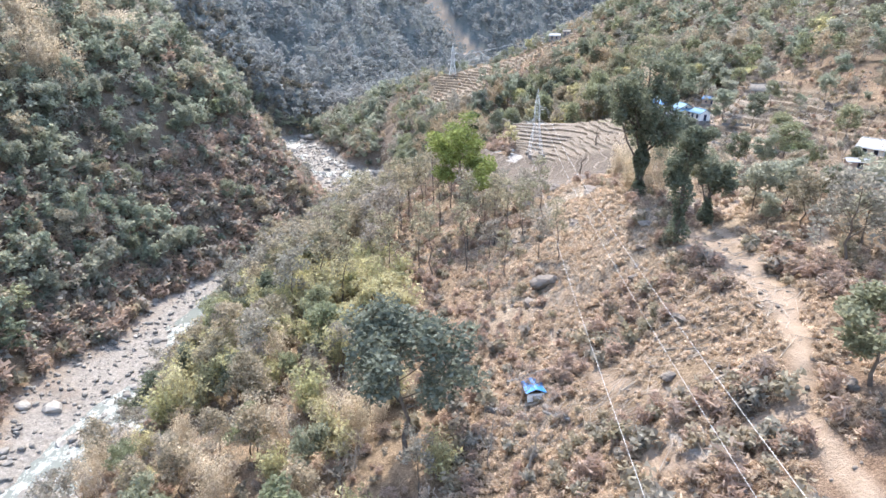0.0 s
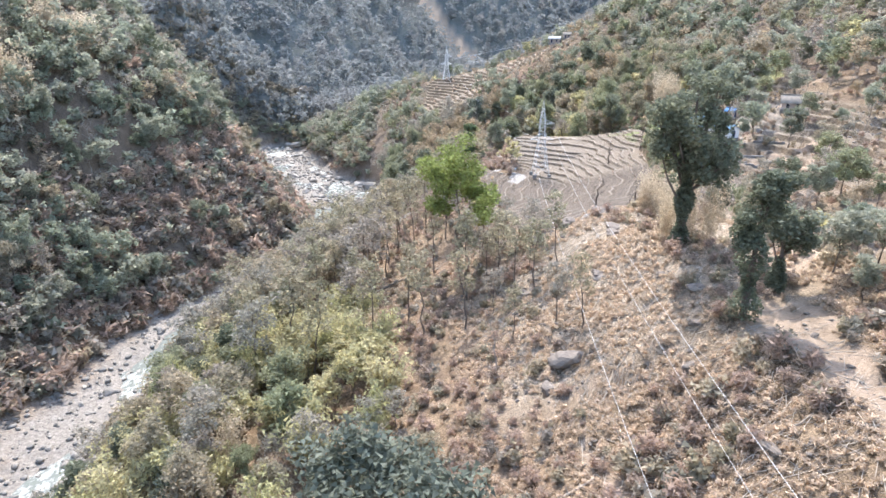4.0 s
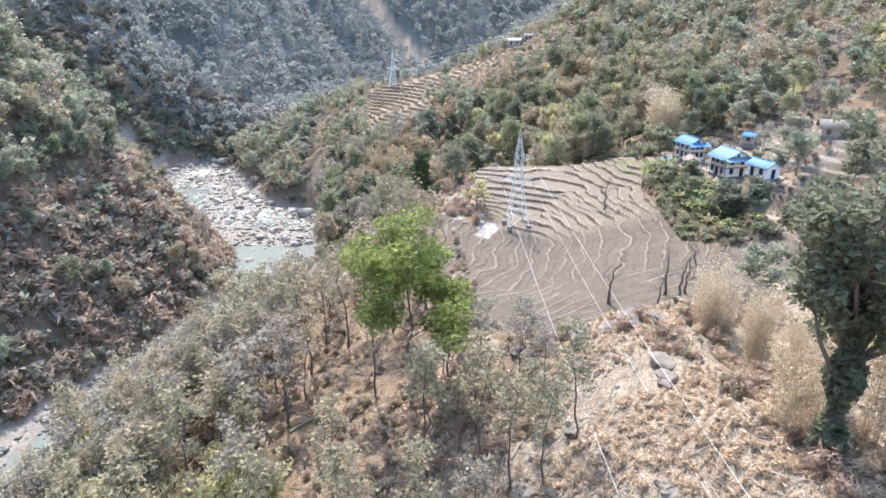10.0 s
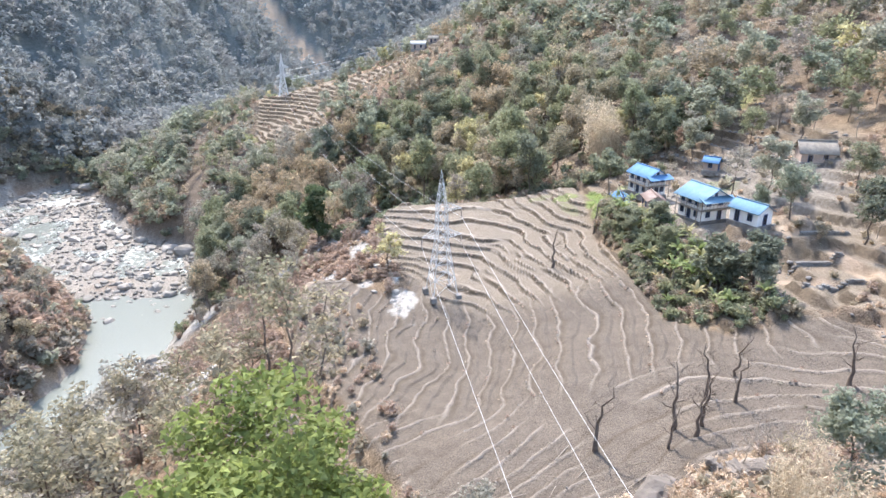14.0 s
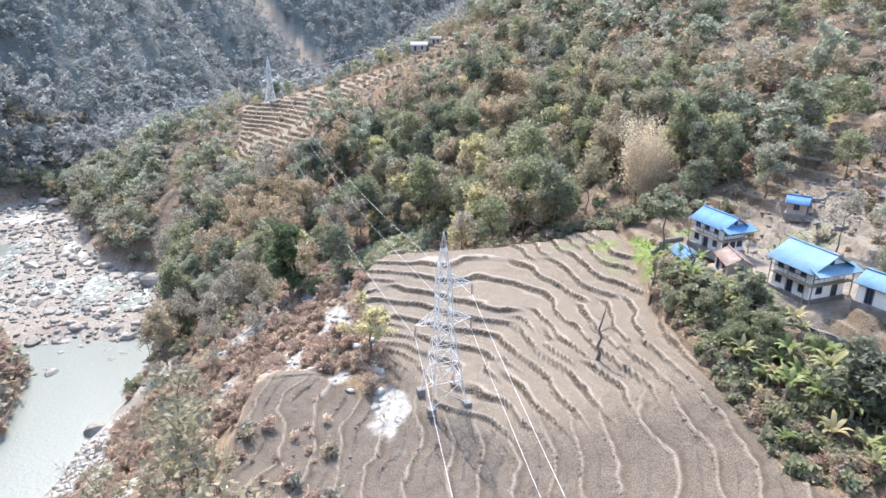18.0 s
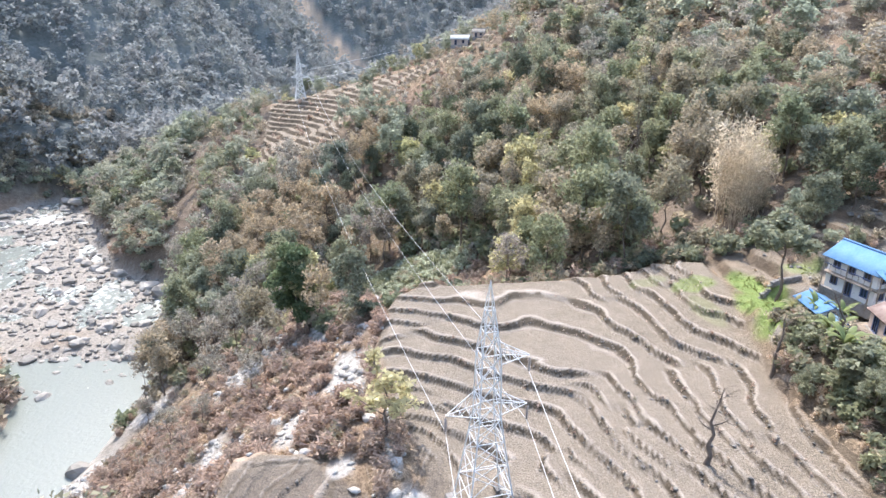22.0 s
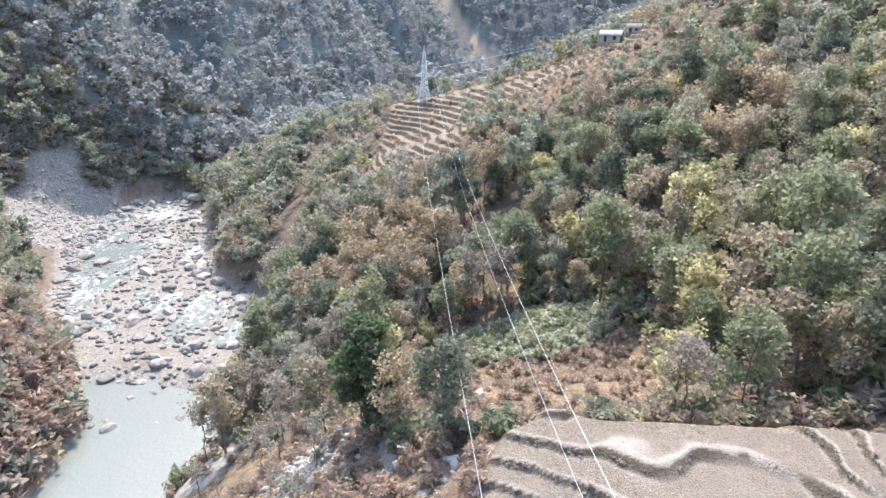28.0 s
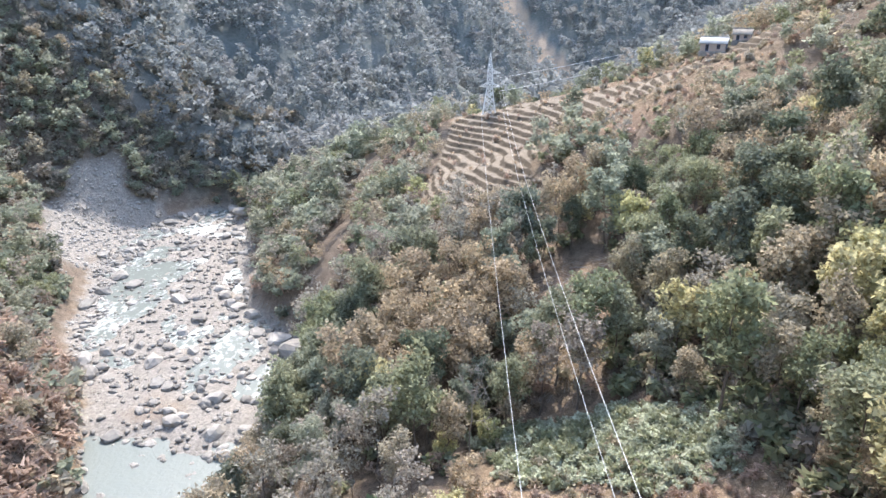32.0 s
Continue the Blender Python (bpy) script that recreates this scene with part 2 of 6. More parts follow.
def inside(x, y, poly):
    """Signed distance to a polygon, positive inside."""
    d, odd = np.full(np.shape(x), 1e9), np.zeros(np.shape(x), bool)
    for (ax, ay), (bx, by) in zip(poly, poly[1:] + poly[:1]):
        ex, ey = bx - ax, by - ay
        t = np.clip(((x - ax) * ex + (y - ay) * ey) / (ex * ex + ey * ey), 0, 1)
        d = np.minimum(d, np.hypot(x - ax - t * ex, y - ay - t * ey))
        if ey != 0:
            odd ^= ((ay > y) != (by > y)) & (x < ex * (y - ay) / ey + ax)
    return np.where(odd, d, -d)


def smin(a, b, k):
    h = np.clip(0.5 + 0.5 * (b - a) / k, 0, 1)
    return b * (1 - h) + a * h - k * h * (1 - h)


def steps(z, rise, share, lip=0.0):
    """Terraces: flat treads with a steep riser over the given share of each step, and a low earth bund on the edge."""
    q = z / rise
    k = np.floor(q)
    f = q - k
    return rise * (k + sstep(1 - share, 1, f)) + lip * np.exp(-((f - 0.06) / 0.06) ** 2)


def field_rise(x, y):
    q = (np.maximum((x - 14) / 47, 0) ** 2.5 + (np.abs(y - 186) / 52) ** 2.5) ** 0.4
    z = np.interp(q, (0, 0.2, 0.37, 0.46, 0.55, 0.65, 0.72, 0.85, 1.0, 1.2), (46.3, 47.0, 48.0, 49.0, 50.0, 51.1, 51.9, 52.8, 53.7, 55.2)) + 0.09 * np.maximum(x - 48, 0)
    near = sstep(184, 152, y)
    return z * (1 - near) + (48.4 + 0.16 * (x - 18) + 0.04 * (150 - y)) * near


def field_parts(x, y):
    """The ploughed field: its height, and the shares of pale bunds, shade-darkened risers and grey tilled soil."""
    n2, n3 = fbm(x, y, 18, 21), fbm(x, y, 5, 31, 3)
    wx_, wy_ = fbm(x, y, 24, 15, 3), fbm(x, y, 24, 17, 3)
    base = field_rise(x + 8.5 * wx_ + 0.5 * n3, y + 8.5 * wy_ + 0.5 * n3) + 0.2 * n2 + 0.9 * np.exp(-((x - 29.3) ** 2 + (y - 199) ** 2) / 22)
    low = np.maximum(sstep(49.0, 47.9, base), sstep(197, 186, y + 0.12 * (x - 30) + 3 * n2))
    split = sstep(-0.06, 0.10, fbm(x, y, 17, 19, 2))
    out, lip, dark = 0.0, 0.0, 0.0
    for rise, share, w in ((0.66, 0.15, 1 - split), (0.48, 0.17, split)):
        q = (base + 0.10 * n3) / rise
        f = q - np.floor(q)
        out = out + w * steps(base + 0.10 * n3, rise, share, 0.10)
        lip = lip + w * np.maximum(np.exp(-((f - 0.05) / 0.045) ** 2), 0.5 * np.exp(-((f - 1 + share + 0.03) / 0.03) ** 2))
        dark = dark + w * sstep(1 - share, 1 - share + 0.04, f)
    # low bunds winding over the tilled part, closer together towards the front edge
    front = sstep(169, 163, y + 0.15 * (x - 30) + 3 * n2)
    along = (x - 0.42 * (y - 170) + 8 * wx_ + 2.2 * n2 + 1.4 * n3) / 4.0
    across = (0.85 * y - 0.34 * x + 0.011 * (x - 26) ** 2 + 6 * wy_ + 0.8 * n3) / 2.3
    r1, r2 = np.abs(along - np.floor(along) - 0.5), np.abs(across - np.floor(across) - 0.5)
    bund = (1 - front) * sstep(0.065, 0.0, r1) + front * sstep(0.12, 0.0, r2) * sstep(-0.45, -0.1, fbm(x, y, 9, 23, 2))
    # dark strip along one side of each bund: its shade, painted on
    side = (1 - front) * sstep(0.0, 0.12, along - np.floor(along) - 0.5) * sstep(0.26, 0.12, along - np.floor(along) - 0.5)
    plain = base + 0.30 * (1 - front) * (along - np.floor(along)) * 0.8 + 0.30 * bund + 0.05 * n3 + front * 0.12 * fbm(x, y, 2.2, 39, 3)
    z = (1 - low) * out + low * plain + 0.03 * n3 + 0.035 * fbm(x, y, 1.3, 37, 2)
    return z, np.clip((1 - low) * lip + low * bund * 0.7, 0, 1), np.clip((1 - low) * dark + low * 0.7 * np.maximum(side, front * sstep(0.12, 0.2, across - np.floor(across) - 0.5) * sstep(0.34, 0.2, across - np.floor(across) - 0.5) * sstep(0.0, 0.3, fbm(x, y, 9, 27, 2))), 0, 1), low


def pale_share(x, y):
    """Bare pale rock and washed-out earth on the bank, the worn terrace and the mound by the path."""
    n3, n5 = fbm(x, y, 4, 71, 3), fbm(x, y, 1.6, 73, 2)
    out = 0.0
    for cx, cy, rx, ry in ((14.5, 243, 3.6, 4.6), (8, 247.5, 3.2, 3.4), (3, 249, 3, 2.6), (18.5, 226, 2.0, 6), (-12, 213, 4, 8), (22.6, 199.5, 2.2, 4.6), (22.2, 208, 1.0, 4.5), (17.5, 207.5, 1.6, 1.6), (1, 226, 2.6, 6), (23.5, 48, 2.4, 2.8), (12.5, 217, 1.6, 3), (-28, 262, 3.5, 9), (-20, 277, 4, 4.5), (-31, 274, 2.6, 7), (1, 254, 3, 3.5), (-22, 238, 3, 7)):
        out = np.maximum(out, sstep(1.2, 0.75, np.hypot((x - cx) / rx, (y - cy) / ry) + 0.75 * n3 + 0.3 * n5))
    return out


def shelf_width(y):
    return np.interp(y, (0, 100, 150, 180, 205, 240, 270, 330, 350, 460), (24, 19, 15, 12, 7, 2, 1, 2, 7, 9))


def plots_share(x, y):
    return sstep(48, 56, x) * sstep(112, 104, x) * sstep(240, 225, y) * sstep(40, 70, y)


def height(x, y):
    x, y = np.asarray(x, float), np.asarray(y, float)
    n1, n2, n3 = fbm(x, y, 60, 11), fbm(x, y, 18, 21), fbm(x, y, 5, 31, 3)
    xl, xr = np.interp(y, BANK_Y, BANK_L) + 3 * n2, np.interp(y, BANK_Y, BANK_R) + 3 * n2
    # right-hand side
    ys = [s[0] for s in SECTIONS]
    prof = [np.interp(x, s[1][0::2], s[1][1::2]) for s in SECTIONS]
    z = prof[0].copy()
    for k in range(len(ys) - 1):
        t = sstep(ys[k], ys[k + 1], y)
        z = np.where(y > ys[k], prof[k] * (1 - t) + prof[k + 1] * t, z)
    rough = np.clip((x - xr) / 30, 0, 1)
    z = z + rough * (1.6 * n1 + 0.9 * n2 + 0.3 * n3) * (1 + 2.0 * sstep(90, 200, x))
    open_ = sstep(4, 14, x) * sstep(50, 42, x) * sstep(152, 144, y)
    n4 = fbm(x, y, 7, 35, 3)
    z = z + open_ * (0.9 * np.abs(n4) - 0.35 + 0.35 * n3) + open_ * 0.5 * sstep(0.0, 0.12, n4)
    ledge = open_ * sstep(-0.2, 0.2, n2) * 0.8
    z = z * (1 - ledge) + ledge * steps(z + 0.8 * n3, 1.5, 0.3)
    # terraced ground: small plots right of the field, slope behind, spur of the far pylon
    z = z + 2.0 * sstep(1.3, 0.7, np.hypot((x - 76) / 7, (y - 184) / 5.5))
    plots = plots_share(x, y)
    z = z * (1 - plots) + plots * steps(z + (1.4 + 1.4 * sstep(160, 120, y)) * n2 + 0.25 * n3, 1.3, 0.2, 0.1)
    shelf_up = sstep(1.2, 0.9, np.hypot((x - 108) / 13, (y - 244) / 12))
    z = z * (1 - shelf_up) + shelf_up * steps(z + 0.5 * n2, 1.5, 0.25, 0.1)
    spur = sstep(-2.5, 1.5, inside(x, y, SPUR) + 2 * n2)
    z = z * (1 - spur) + spur * steps(z + 0.6 * n2 + 0.2 * n3, 1.25, 0.45, 0.08)
    d = inside(x, y, FIELD)
    m = sstep(-1.6, 0.4, d + 0.8 * n3 + 0.6 * n2)
    fz = field_parts(x, y)[0]
    z = z * (1 - m) + m * fz
    # the bank down to the river
    z = smin(z, WATER - 1.0 + 1.15 * np.maximum(x - xr, -6) + 1.2 * n2 + 0.6 * n3 * sstep(0, 10, x - xr), 4.0)
    # left-hand side
    dl = xl - x
    steep = np.interp(y, (0, 190, 225, 260, 300, 345, 400, 470), (1.15, 1.2, 1.3, 1.3, 1.3, 0.9, 0.52, 0.65))
    shelf = shelf_width(y) * (1 + 0.35 * n2)
    zl = WATER - 1.0 + np.where(dl > 0, 0.6 + 0.2 * np.minimum(dl, shelf) + steep * np.clip(dl - shelf, 0, 50) + 0.85 * np.maximum(dl - shelf - 50, 0), 1.15 * dl)
    zl = zl + np.clip((dl - shelf) / 25, 0, 1) * (7 * n1 + 2.5 * n2 + 0.5 * n3)
    # the mountain side across the head of the gorge
    df = -0.918 * (x + 104) + 0.397 * (y - 475)
    far = 22 - 32 * sstep(540, 380, y) + 0.9 * df + 14 * fbm(x, y, 150, 41) + 3 * n2
    gl = ((x - 20) * 0.68 + (y - 690) * 0.73)
    far = far - 34 * np.exp(-(gl / 30) ** 2) * sstep(20, 60, far) - 26 * np.exp(-((gl + 210) / 34) ** 2) * sstep(30, 70, far)
    far2 = 30 + 0.8 * (y - 820) - 0.06 * (x - 40) + 16 * fbm(x, y, 120, 45) - 18 * np.abs(fbm(x + 0.5 * y, 0 * y, 90, 47, 2)) + 3 * n2
    far = np.maximum(far, np.where(y > 780, far2, -40))
    bars = sstep(300, 322, y) + sstep(185, 160, y)
    zl = zl + sstep(0, 3, dl) * sstep(shelf + 3, shelf, dl) * (1.1 * np.abs(n3) + 0.5 * n2)
    bed = WATER - 1.1 + 0.5 * n2 + 0.35 * n3 + bars * (1.25 + 1.6 * fbm(x, y * 0.5, 9, 95, 3))
    right = np.where(x > (xl + xr) / 2, z, -50)
    left = np.where(x <= (xl + xr) / 2, zl, -50)
    out = np.maximum(np.maximum(right, left), bed)
    out = np.maximum(out, np.where(y > 380, far, -50))
    beyond = 60 + 0.55 * (y - 1250) + 60 * fbm(x, y, 400, 51)
    return np.maximum(out, np.where(y > 1100, beyond, -50))


def ground_z(x, y):
    return float(height(np.array([x]), np.array([y]))[0])


def geom(a, b, s, grow):
    out = [a]
    while out[-1] < b:
        out.append(out[-1] + s)
        s *= grow
    return out


GX = np.array([-v for v in geom(150, 1100, 3, 1.07)][::-1][:-1] + list(np.arange(-150, -40, 1.6)) + list(np.arange(-40, 2, 1.0)) + list(np.arange(2, 50, 0.95)) + list(np.arange(50, 102, 0.5)) + list(np.arange(102, 112, 1.0))
               + list(np.arange(112, 170, 1.8)) + geom(170, 1100, 3, 1.08))
GY = np.array([-v for v in geom(-20, 400, 4, 1.2)][::-1][:-1] + list(np.arange(20, 300, 0.95))
              + list(np.arange(300, 346, 1.5)) + list(np.arange(346, 450, 0.8)) + list(np.arange(450, 470, 1.5)) + geom(470, 2600, 2.5, 1.025))
XX, YY = np.meshgrid(GX, GY)
ZZ = height(XX, YY)
ZZ = ZZ - 0.7 * sstep(-0.2, 1.2, inside(XX, YY, FIELD)) - 0.8 * sstep(-0.6, 0.8, inside(XX, YY, SPUR))


def np_mesh(name, verts, faces, material, smooth=False):
    me = bpy.data.meshes.new(name)
    verts, faces = np.asarray(verts, np.float32), np.asarray(faces, np.int32)
    k = faces.shape[1]
    me.vertices.add(len(verts)), me.vertices.foreach_set("co", verts.ravel())
    me.loops.add(faces.size), me.loops.foreach_set("vertex_index", faces.ravel())
    me.polygons.add(len(faces)), me.polygons.foreach_set("loop_start", np.arange(0, faces.size, k, dtype=np.int32))
    me.update(calc_edges=True)
    me.validate()
    if smooth:
        me.shade_smooth()
    me.materials.append(material)
    return me


def put_attr(me, name, values):
    a = me.attributes.new(name, "FLOAT", "POINT")
    a.data.foreach_set("value", np.asarray(values, np.float32).ravel())


def soils(x, y, z):
    """Shares of field soil, river gravel, grass and trodden earth in the ground."""
    n2, n3 = fbm(x, y, 14, 61), fbm(x, y, 4, 71, 3)
    d = inside(x, y, FIELD)
    field = sstep(-0.8, 0.6, d + 0.7 * n2)
    plots = sstep(50, 56, x) * sstep(112, 100, x) * sstep(205, 190, y) * sstep(60, 80, y) * sstep(-0.35, 0.1, n2)
    field = np.maximum(field, plots * 0.4)
    xl, xr = np.interp(y, BANK_Y, BANK_L), np.interp(y, BANK_Y, BANK_R)
    fan = sstep(1.15, 0.85, np.hypot((x + 136 + 0.25 * (y - 430)) / 19, (y - 430) / 36) + 0.45 * n2 + 0.25 * n3) * sstep(34, 26, z) * sstep(1.0, 1.5, np.hypot((x + 134) / 6, (y - 456) / 7) + 0.5 * n3)
    scar = sstep(0.0, 0.22, fbm(x, y * 0.6, 11, 65)) * sstep(-32, -24, x) * sstep(24, 18, x) * sstep(208, 216, y) * sstep(266, 256, y) * (1 - sstep(-1.5, 0, d))
    foot = sstep(9, 6.2, z + 1.5 * n2 - 4.0 * sstep(195, 215, y) * sstep(305, 290, y) * (x > xl + 15)) * sstep(500, 470, y) * np.where(x < (xl + xr) / 2, sstep(1, -2, xl - x - shelf_width(y) + 3 * n3), 1)
    gravel = np.maximum(np.maximum(foot, fan), 0.6 * scar)
    gravel = np.maximum(gravel, 0.65 * sstep(1.2, 0.7, np.hypot((x - 82) / 18, (y - 203) / 20) + 0.5 * n2 + 0.3 * n3) * (inside(x, y, FIELD) < -6))
    green = 0.0 * x
    for cx, cy, rx, ry, w in ((67.6, 222.5, 2.3, 4.6, 1.0), (64.8, 216, 2.2, 5.0, 1.0), (62.6, 210, 1.8, 4.2, 1.0), (61.2, 225, 2.5, 2.0, 0.6), (57, 228.5, 2.4, 1.2, 0.25), (59.5, 219, 1.3, 3.5, 0.25), (75, 224, 2.2, 1.6, 0.7), (79, 209, 3.0, 2.4, 0.6), (107, 243, 8, 7, 0.5), (84, 152, 3.6, 2.6, 0.8)):
        green = np.maximum(green, w * sstep(1.25, 0.85, np.hypot((x - cx) / rx, (y - cy) / ry) + 0.12 * n3 + 0.08 * n2))
    green = np.maximum(green, sstep(5, 3, np.hypot((x - 82) / 1.4, y - 208)) * 0.8)
    green = np.maximum(green, sstep(3.5, 2, np.hypot((x - 57) / 1.5, (y - 134))))
    trail = 0.0 * x
    for ax, ay, bx_, by_, w in ((36, 88, 37, 75, 3.4), (37, 75, 37.5, 64, 2.9), (40, 88, 40.5, 82, 1.6), (37.5, 64, 35, 57, 1.3), (35, 57, 33, 51, 0.8), (33, 51, 31, 48, 0.8), (31, 48, 31, 34, 0.9), (31, 48, 26, 48.5, 0.6), (26, 48.5, 22, 45.5, 0.5),
                                (22, 45.5, 18.5, 47, 0.5), (18.5, 47, 20, 51, 0.4), (15, 80, 17, 70, 0.7), (17, 70, 20, 61, 0.8), (20, 61, 24, 56, 0.4), (4.6, 198, 6.2, 208, 0.5), (6.2, 208, 11, 211.5, 0.5), (21.5, 216, 22, 228, 0.5), (22, 228, 24, 235, 0.6), (24, 235, 29, 237.5, 0.5), (29, 237.5, 48, 236.8, 0.5), (48, 236.8, 64, 234, 0.5),
                                (43, 96, 52, 104, 1.0), (52, 104, 62, 120, 0.8), (62, 146, 70, 150, 2.2), (72, 158, 82, 160, 2.2), (52, 128, 60, 136, 1.6), (47, 72, 50, 82, 1.4), (66, 178, 74, 170, 1.2), (85, 171, 92, 176, 1.5), (79, 164, 80, 176, 1.0), (129, 325, 125, 293, 0.8), (125, 293, 122, 282, 0.8), (122, 282, 124, 266, 0.8), (120, 250, 112, 220, 0.9), (112, 220, 120, 212, 1.5)):
        t_ = np.clip(((x - ax) * (bx_ - ax) + (y - ay) * (by_ - ay)) / ((bx_ - ax) ** 2 + (by_ - ay) ** 2), 0, 1)
        trail = np.maximum(trail, sstep(w + 0.35, w * 0.6, np.hypot(x - ax - t_ * (bx_ - ax), y - ay - t_ * (by_ - ay)) + 0.55 * w * n3 + 0.3 * n2))
    slip_t = np.clip(((x - 43) * -43 + (y - 835) * 63) / (43 ** 2 + 63 ** 2), -0.1, 2.5)
    slip = sstep(13, 8, np.hypot(x - 43 + 43 * slip_t, y - 835 - 63 * slip_t) + 3 * n2)
    trail = np.maximum(trail, slip)
    yard = sstep(5, 2, np.abs(x - 72 + 0.45 * (y - 196))) * sstep(178, 184, y) * sstep(216, 210, y)
    return field, gravel, np.clip(green, 0, 1), np.clip(np.maximum(trail, yard * 0.9), 0, 1)


def ground_material():
    m, n, l, b = mat("valley_ground")
    geo, pos = n.new("ShaderNodeNewGeometry"), n.new("ShaderNodeTexCoord").outputs["Object"]

    def at(name):
        a = n.new("ShaderNodeAttribute")
        a.attribute_name = name
        return a.outputs["Fac"]
    big, mid, fine = noise_node(n, l, 0.06, 6, 0.65, pos), noise_node(n, l, 0.5, 6, 0.7, pos), noise_node(n, l, 4.0, 4, 0.7, pos)
    slope = ramp(n, l, mid, [(0.30, (0.100, 0.076, 0.050)), (0.45, (0.190, 0.138, 0.090)), (0.58, (0.275, 0.205, 0.138)), (0.75, (0.165, 0.120, 0.080))])
    red = ramp(n, l, mid, [(0.3, (0.160, 0.102, 0.070)), (0.7, (0.262, 0.182, 0.128))])
    slope = mixc(n, l, ramp(n, l, big, [(0.45, 0.0), (0.62, 0.75)]), slope, red)
    litter = ramp(n, l, mid, [(0.3, (0.105, 0.085, 0.065)), (0.7, (0.205, 0.160, 0.125))])
    slope = mixc(n, l, at("straw"), slope, ramp(n, l, mid, [(0.30, (0.165, 0.128, 0.092)), (0.45, (0.300, 0.242, 0.180)), (0.62, (0.420, 0.350, 0.272)), (0.78, (0.270, 0.210, 0.155))]))
    slope = mixc(n, l, at("wood"), slope, litter)
    soil = ramp(n, l, mid, [(0.3, (0.172, 0.140, 0.106)), (0.6, (0.234, 0.193, 0.149)), (0.8, (0.285, 0.239, 0.187))])
    clod = noise_node(n, l, 9.0, 3, 0.8, pos)
    grain = ramp(n, l, clod, [(0.36, 0.12), (0.5, 0.5), (0.64, 0.86)])
    soil = mixc(n, l, 0.8, soil, grain, "OVERLAY")
    soil = mixc(n, l, ramp(n, l, big, [(0.42, 0.0), (0.6, 0.5)]), soil, (0.230, 0.191, 0.151))
    soil = mixc(n, l, at("tilled"), soil, mixc(n, l, 0.6, ramp(n, l, mid, [(0.3, (0.124, 0.101, 0.080)), (0.7, (0.179, 0.147, 0.118))]), grain, "OVERLAY"))
    slope = mixc(n, l, 0.65, slope, grain, "OVERLAY")
    slope = mixc(n, l, 0.5, slope, ramp(n, l, fine, [(0.32, 0.2), (0.5, 0.5), (0.68, 0.8)]), "OVERLAY")
    sep = n.new("ShaderNodeSeparateXYZ")
    l.new(geo.outputs["Normal"], sep.inputs[0])
    # earth of the banks, darkened so that the risers' shade is in the colour
    bank_shade = ramp(n, l, mid, [(0.3, (0.060, 0.047, 0.034)), (0.7, (0.150, 0.118, 0.085))])
    soil = mixc(n, l, at("riser"), soil, bank_shade)
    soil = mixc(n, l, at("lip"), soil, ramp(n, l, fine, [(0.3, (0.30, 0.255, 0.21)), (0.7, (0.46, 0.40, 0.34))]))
    # far forest floor: haze and shaded gaps between crowns put into its colour
    slope = mixc(n, l, at("far_floor_haze"), slope, ramp(n, l, mid, [(0.35, (0.105, 0.12, 0.115)), (0.65, (0.165, 0.18, 0.17))]))
    c = mixc(n, l, at("field"), slope, soil)
    tread = ramp(n, l, mid, [(0.3, (0.185, 0.150, 0.112)), (0.7, (0.275, 0.228, 0.175))])
    tread = mixc(n, l, 0.4, tread, grain, "OVERLAY")
    # steep faces of spur and plots get the same painted riser shade
    tread = mixc(n, l, ramp(n, l, sep.outputs["Z"], [(0.86, 1.0), (0.96, 0.0)]), tread, bank_shade)
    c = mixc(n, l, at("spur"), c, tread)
    c = mixc(n, l, at("trail"), c, ramp(n, l, mid, [(0.3, (0.30, 0.225, 0.160)), (0.7, (0.42, 0.325, 0.245))]))
    c = mixc(n, l, at("green"), c, ramp(n, l, mid, [(0.3, (0.140, 0.190, 0.060)), (0.5, (0.190, 0.245, 0.080)), (0.7, (0.25, 0.280, 0.12))]))
    stone = ramp(n, l, noise_node(n, l, 1.3, 6, 0.75, pos), [(0.3, (0.145, 0.129, 0.109)), (0.5, (0.270, 0.242, 0.210)), (0.7, (0.405, 0.370, 0.325))])
    c = mixc(n, l, at("gravel"), c, stone)
    chalk = ramp(n, l, noise_node(n, l, 1.1, 8, 0.75, pos), [(0.28, (0.16, 0.145, 0.125)), (0.42, (0.32, 0.295, 0.262)), (0.6, (0.47, 0.44, 0.40)), (0.75, (0.36, 0.325, 0.285))])
    c = mixc(n, l, at("pale"), c, chalk)
    cliff = ramp(n, l, mid, [(0.3, (0.20, 0.17, 0.145)), (0.7, (0.40, 0.36, 0.32))])
    steepness = n.new("ShaderNodeMath")
    steepness.operation = "MULTIPLY"
    l.new(ramp(n, l, sep.outputs["Z"], [(0.30, 1.0), (0.46, 0.0)]), steepness.inputs[0])
    l.new(ramp(n, l, at("field"), [(0.0, 1.0), (0.5, 0.0)]), steepness.inputs[1])
    c = mixc(n, l, steepness.outputs[0], c, cliff)
    l.new(c, b.inputs["Base Color"])
    b.inputs["Roughness"].default_value = 0.95
    b.inputs["Specular IOR Level"].default_value = 0.15
    s = n.new("ShaderNodeMath")
    s.operation = "ADD"
    l.new(fine, s.inputs[0]), l.new(mid, s.inputs[1])
    bump(n, l, b, s.outputs[0], 0.8, 0.35)
    return m


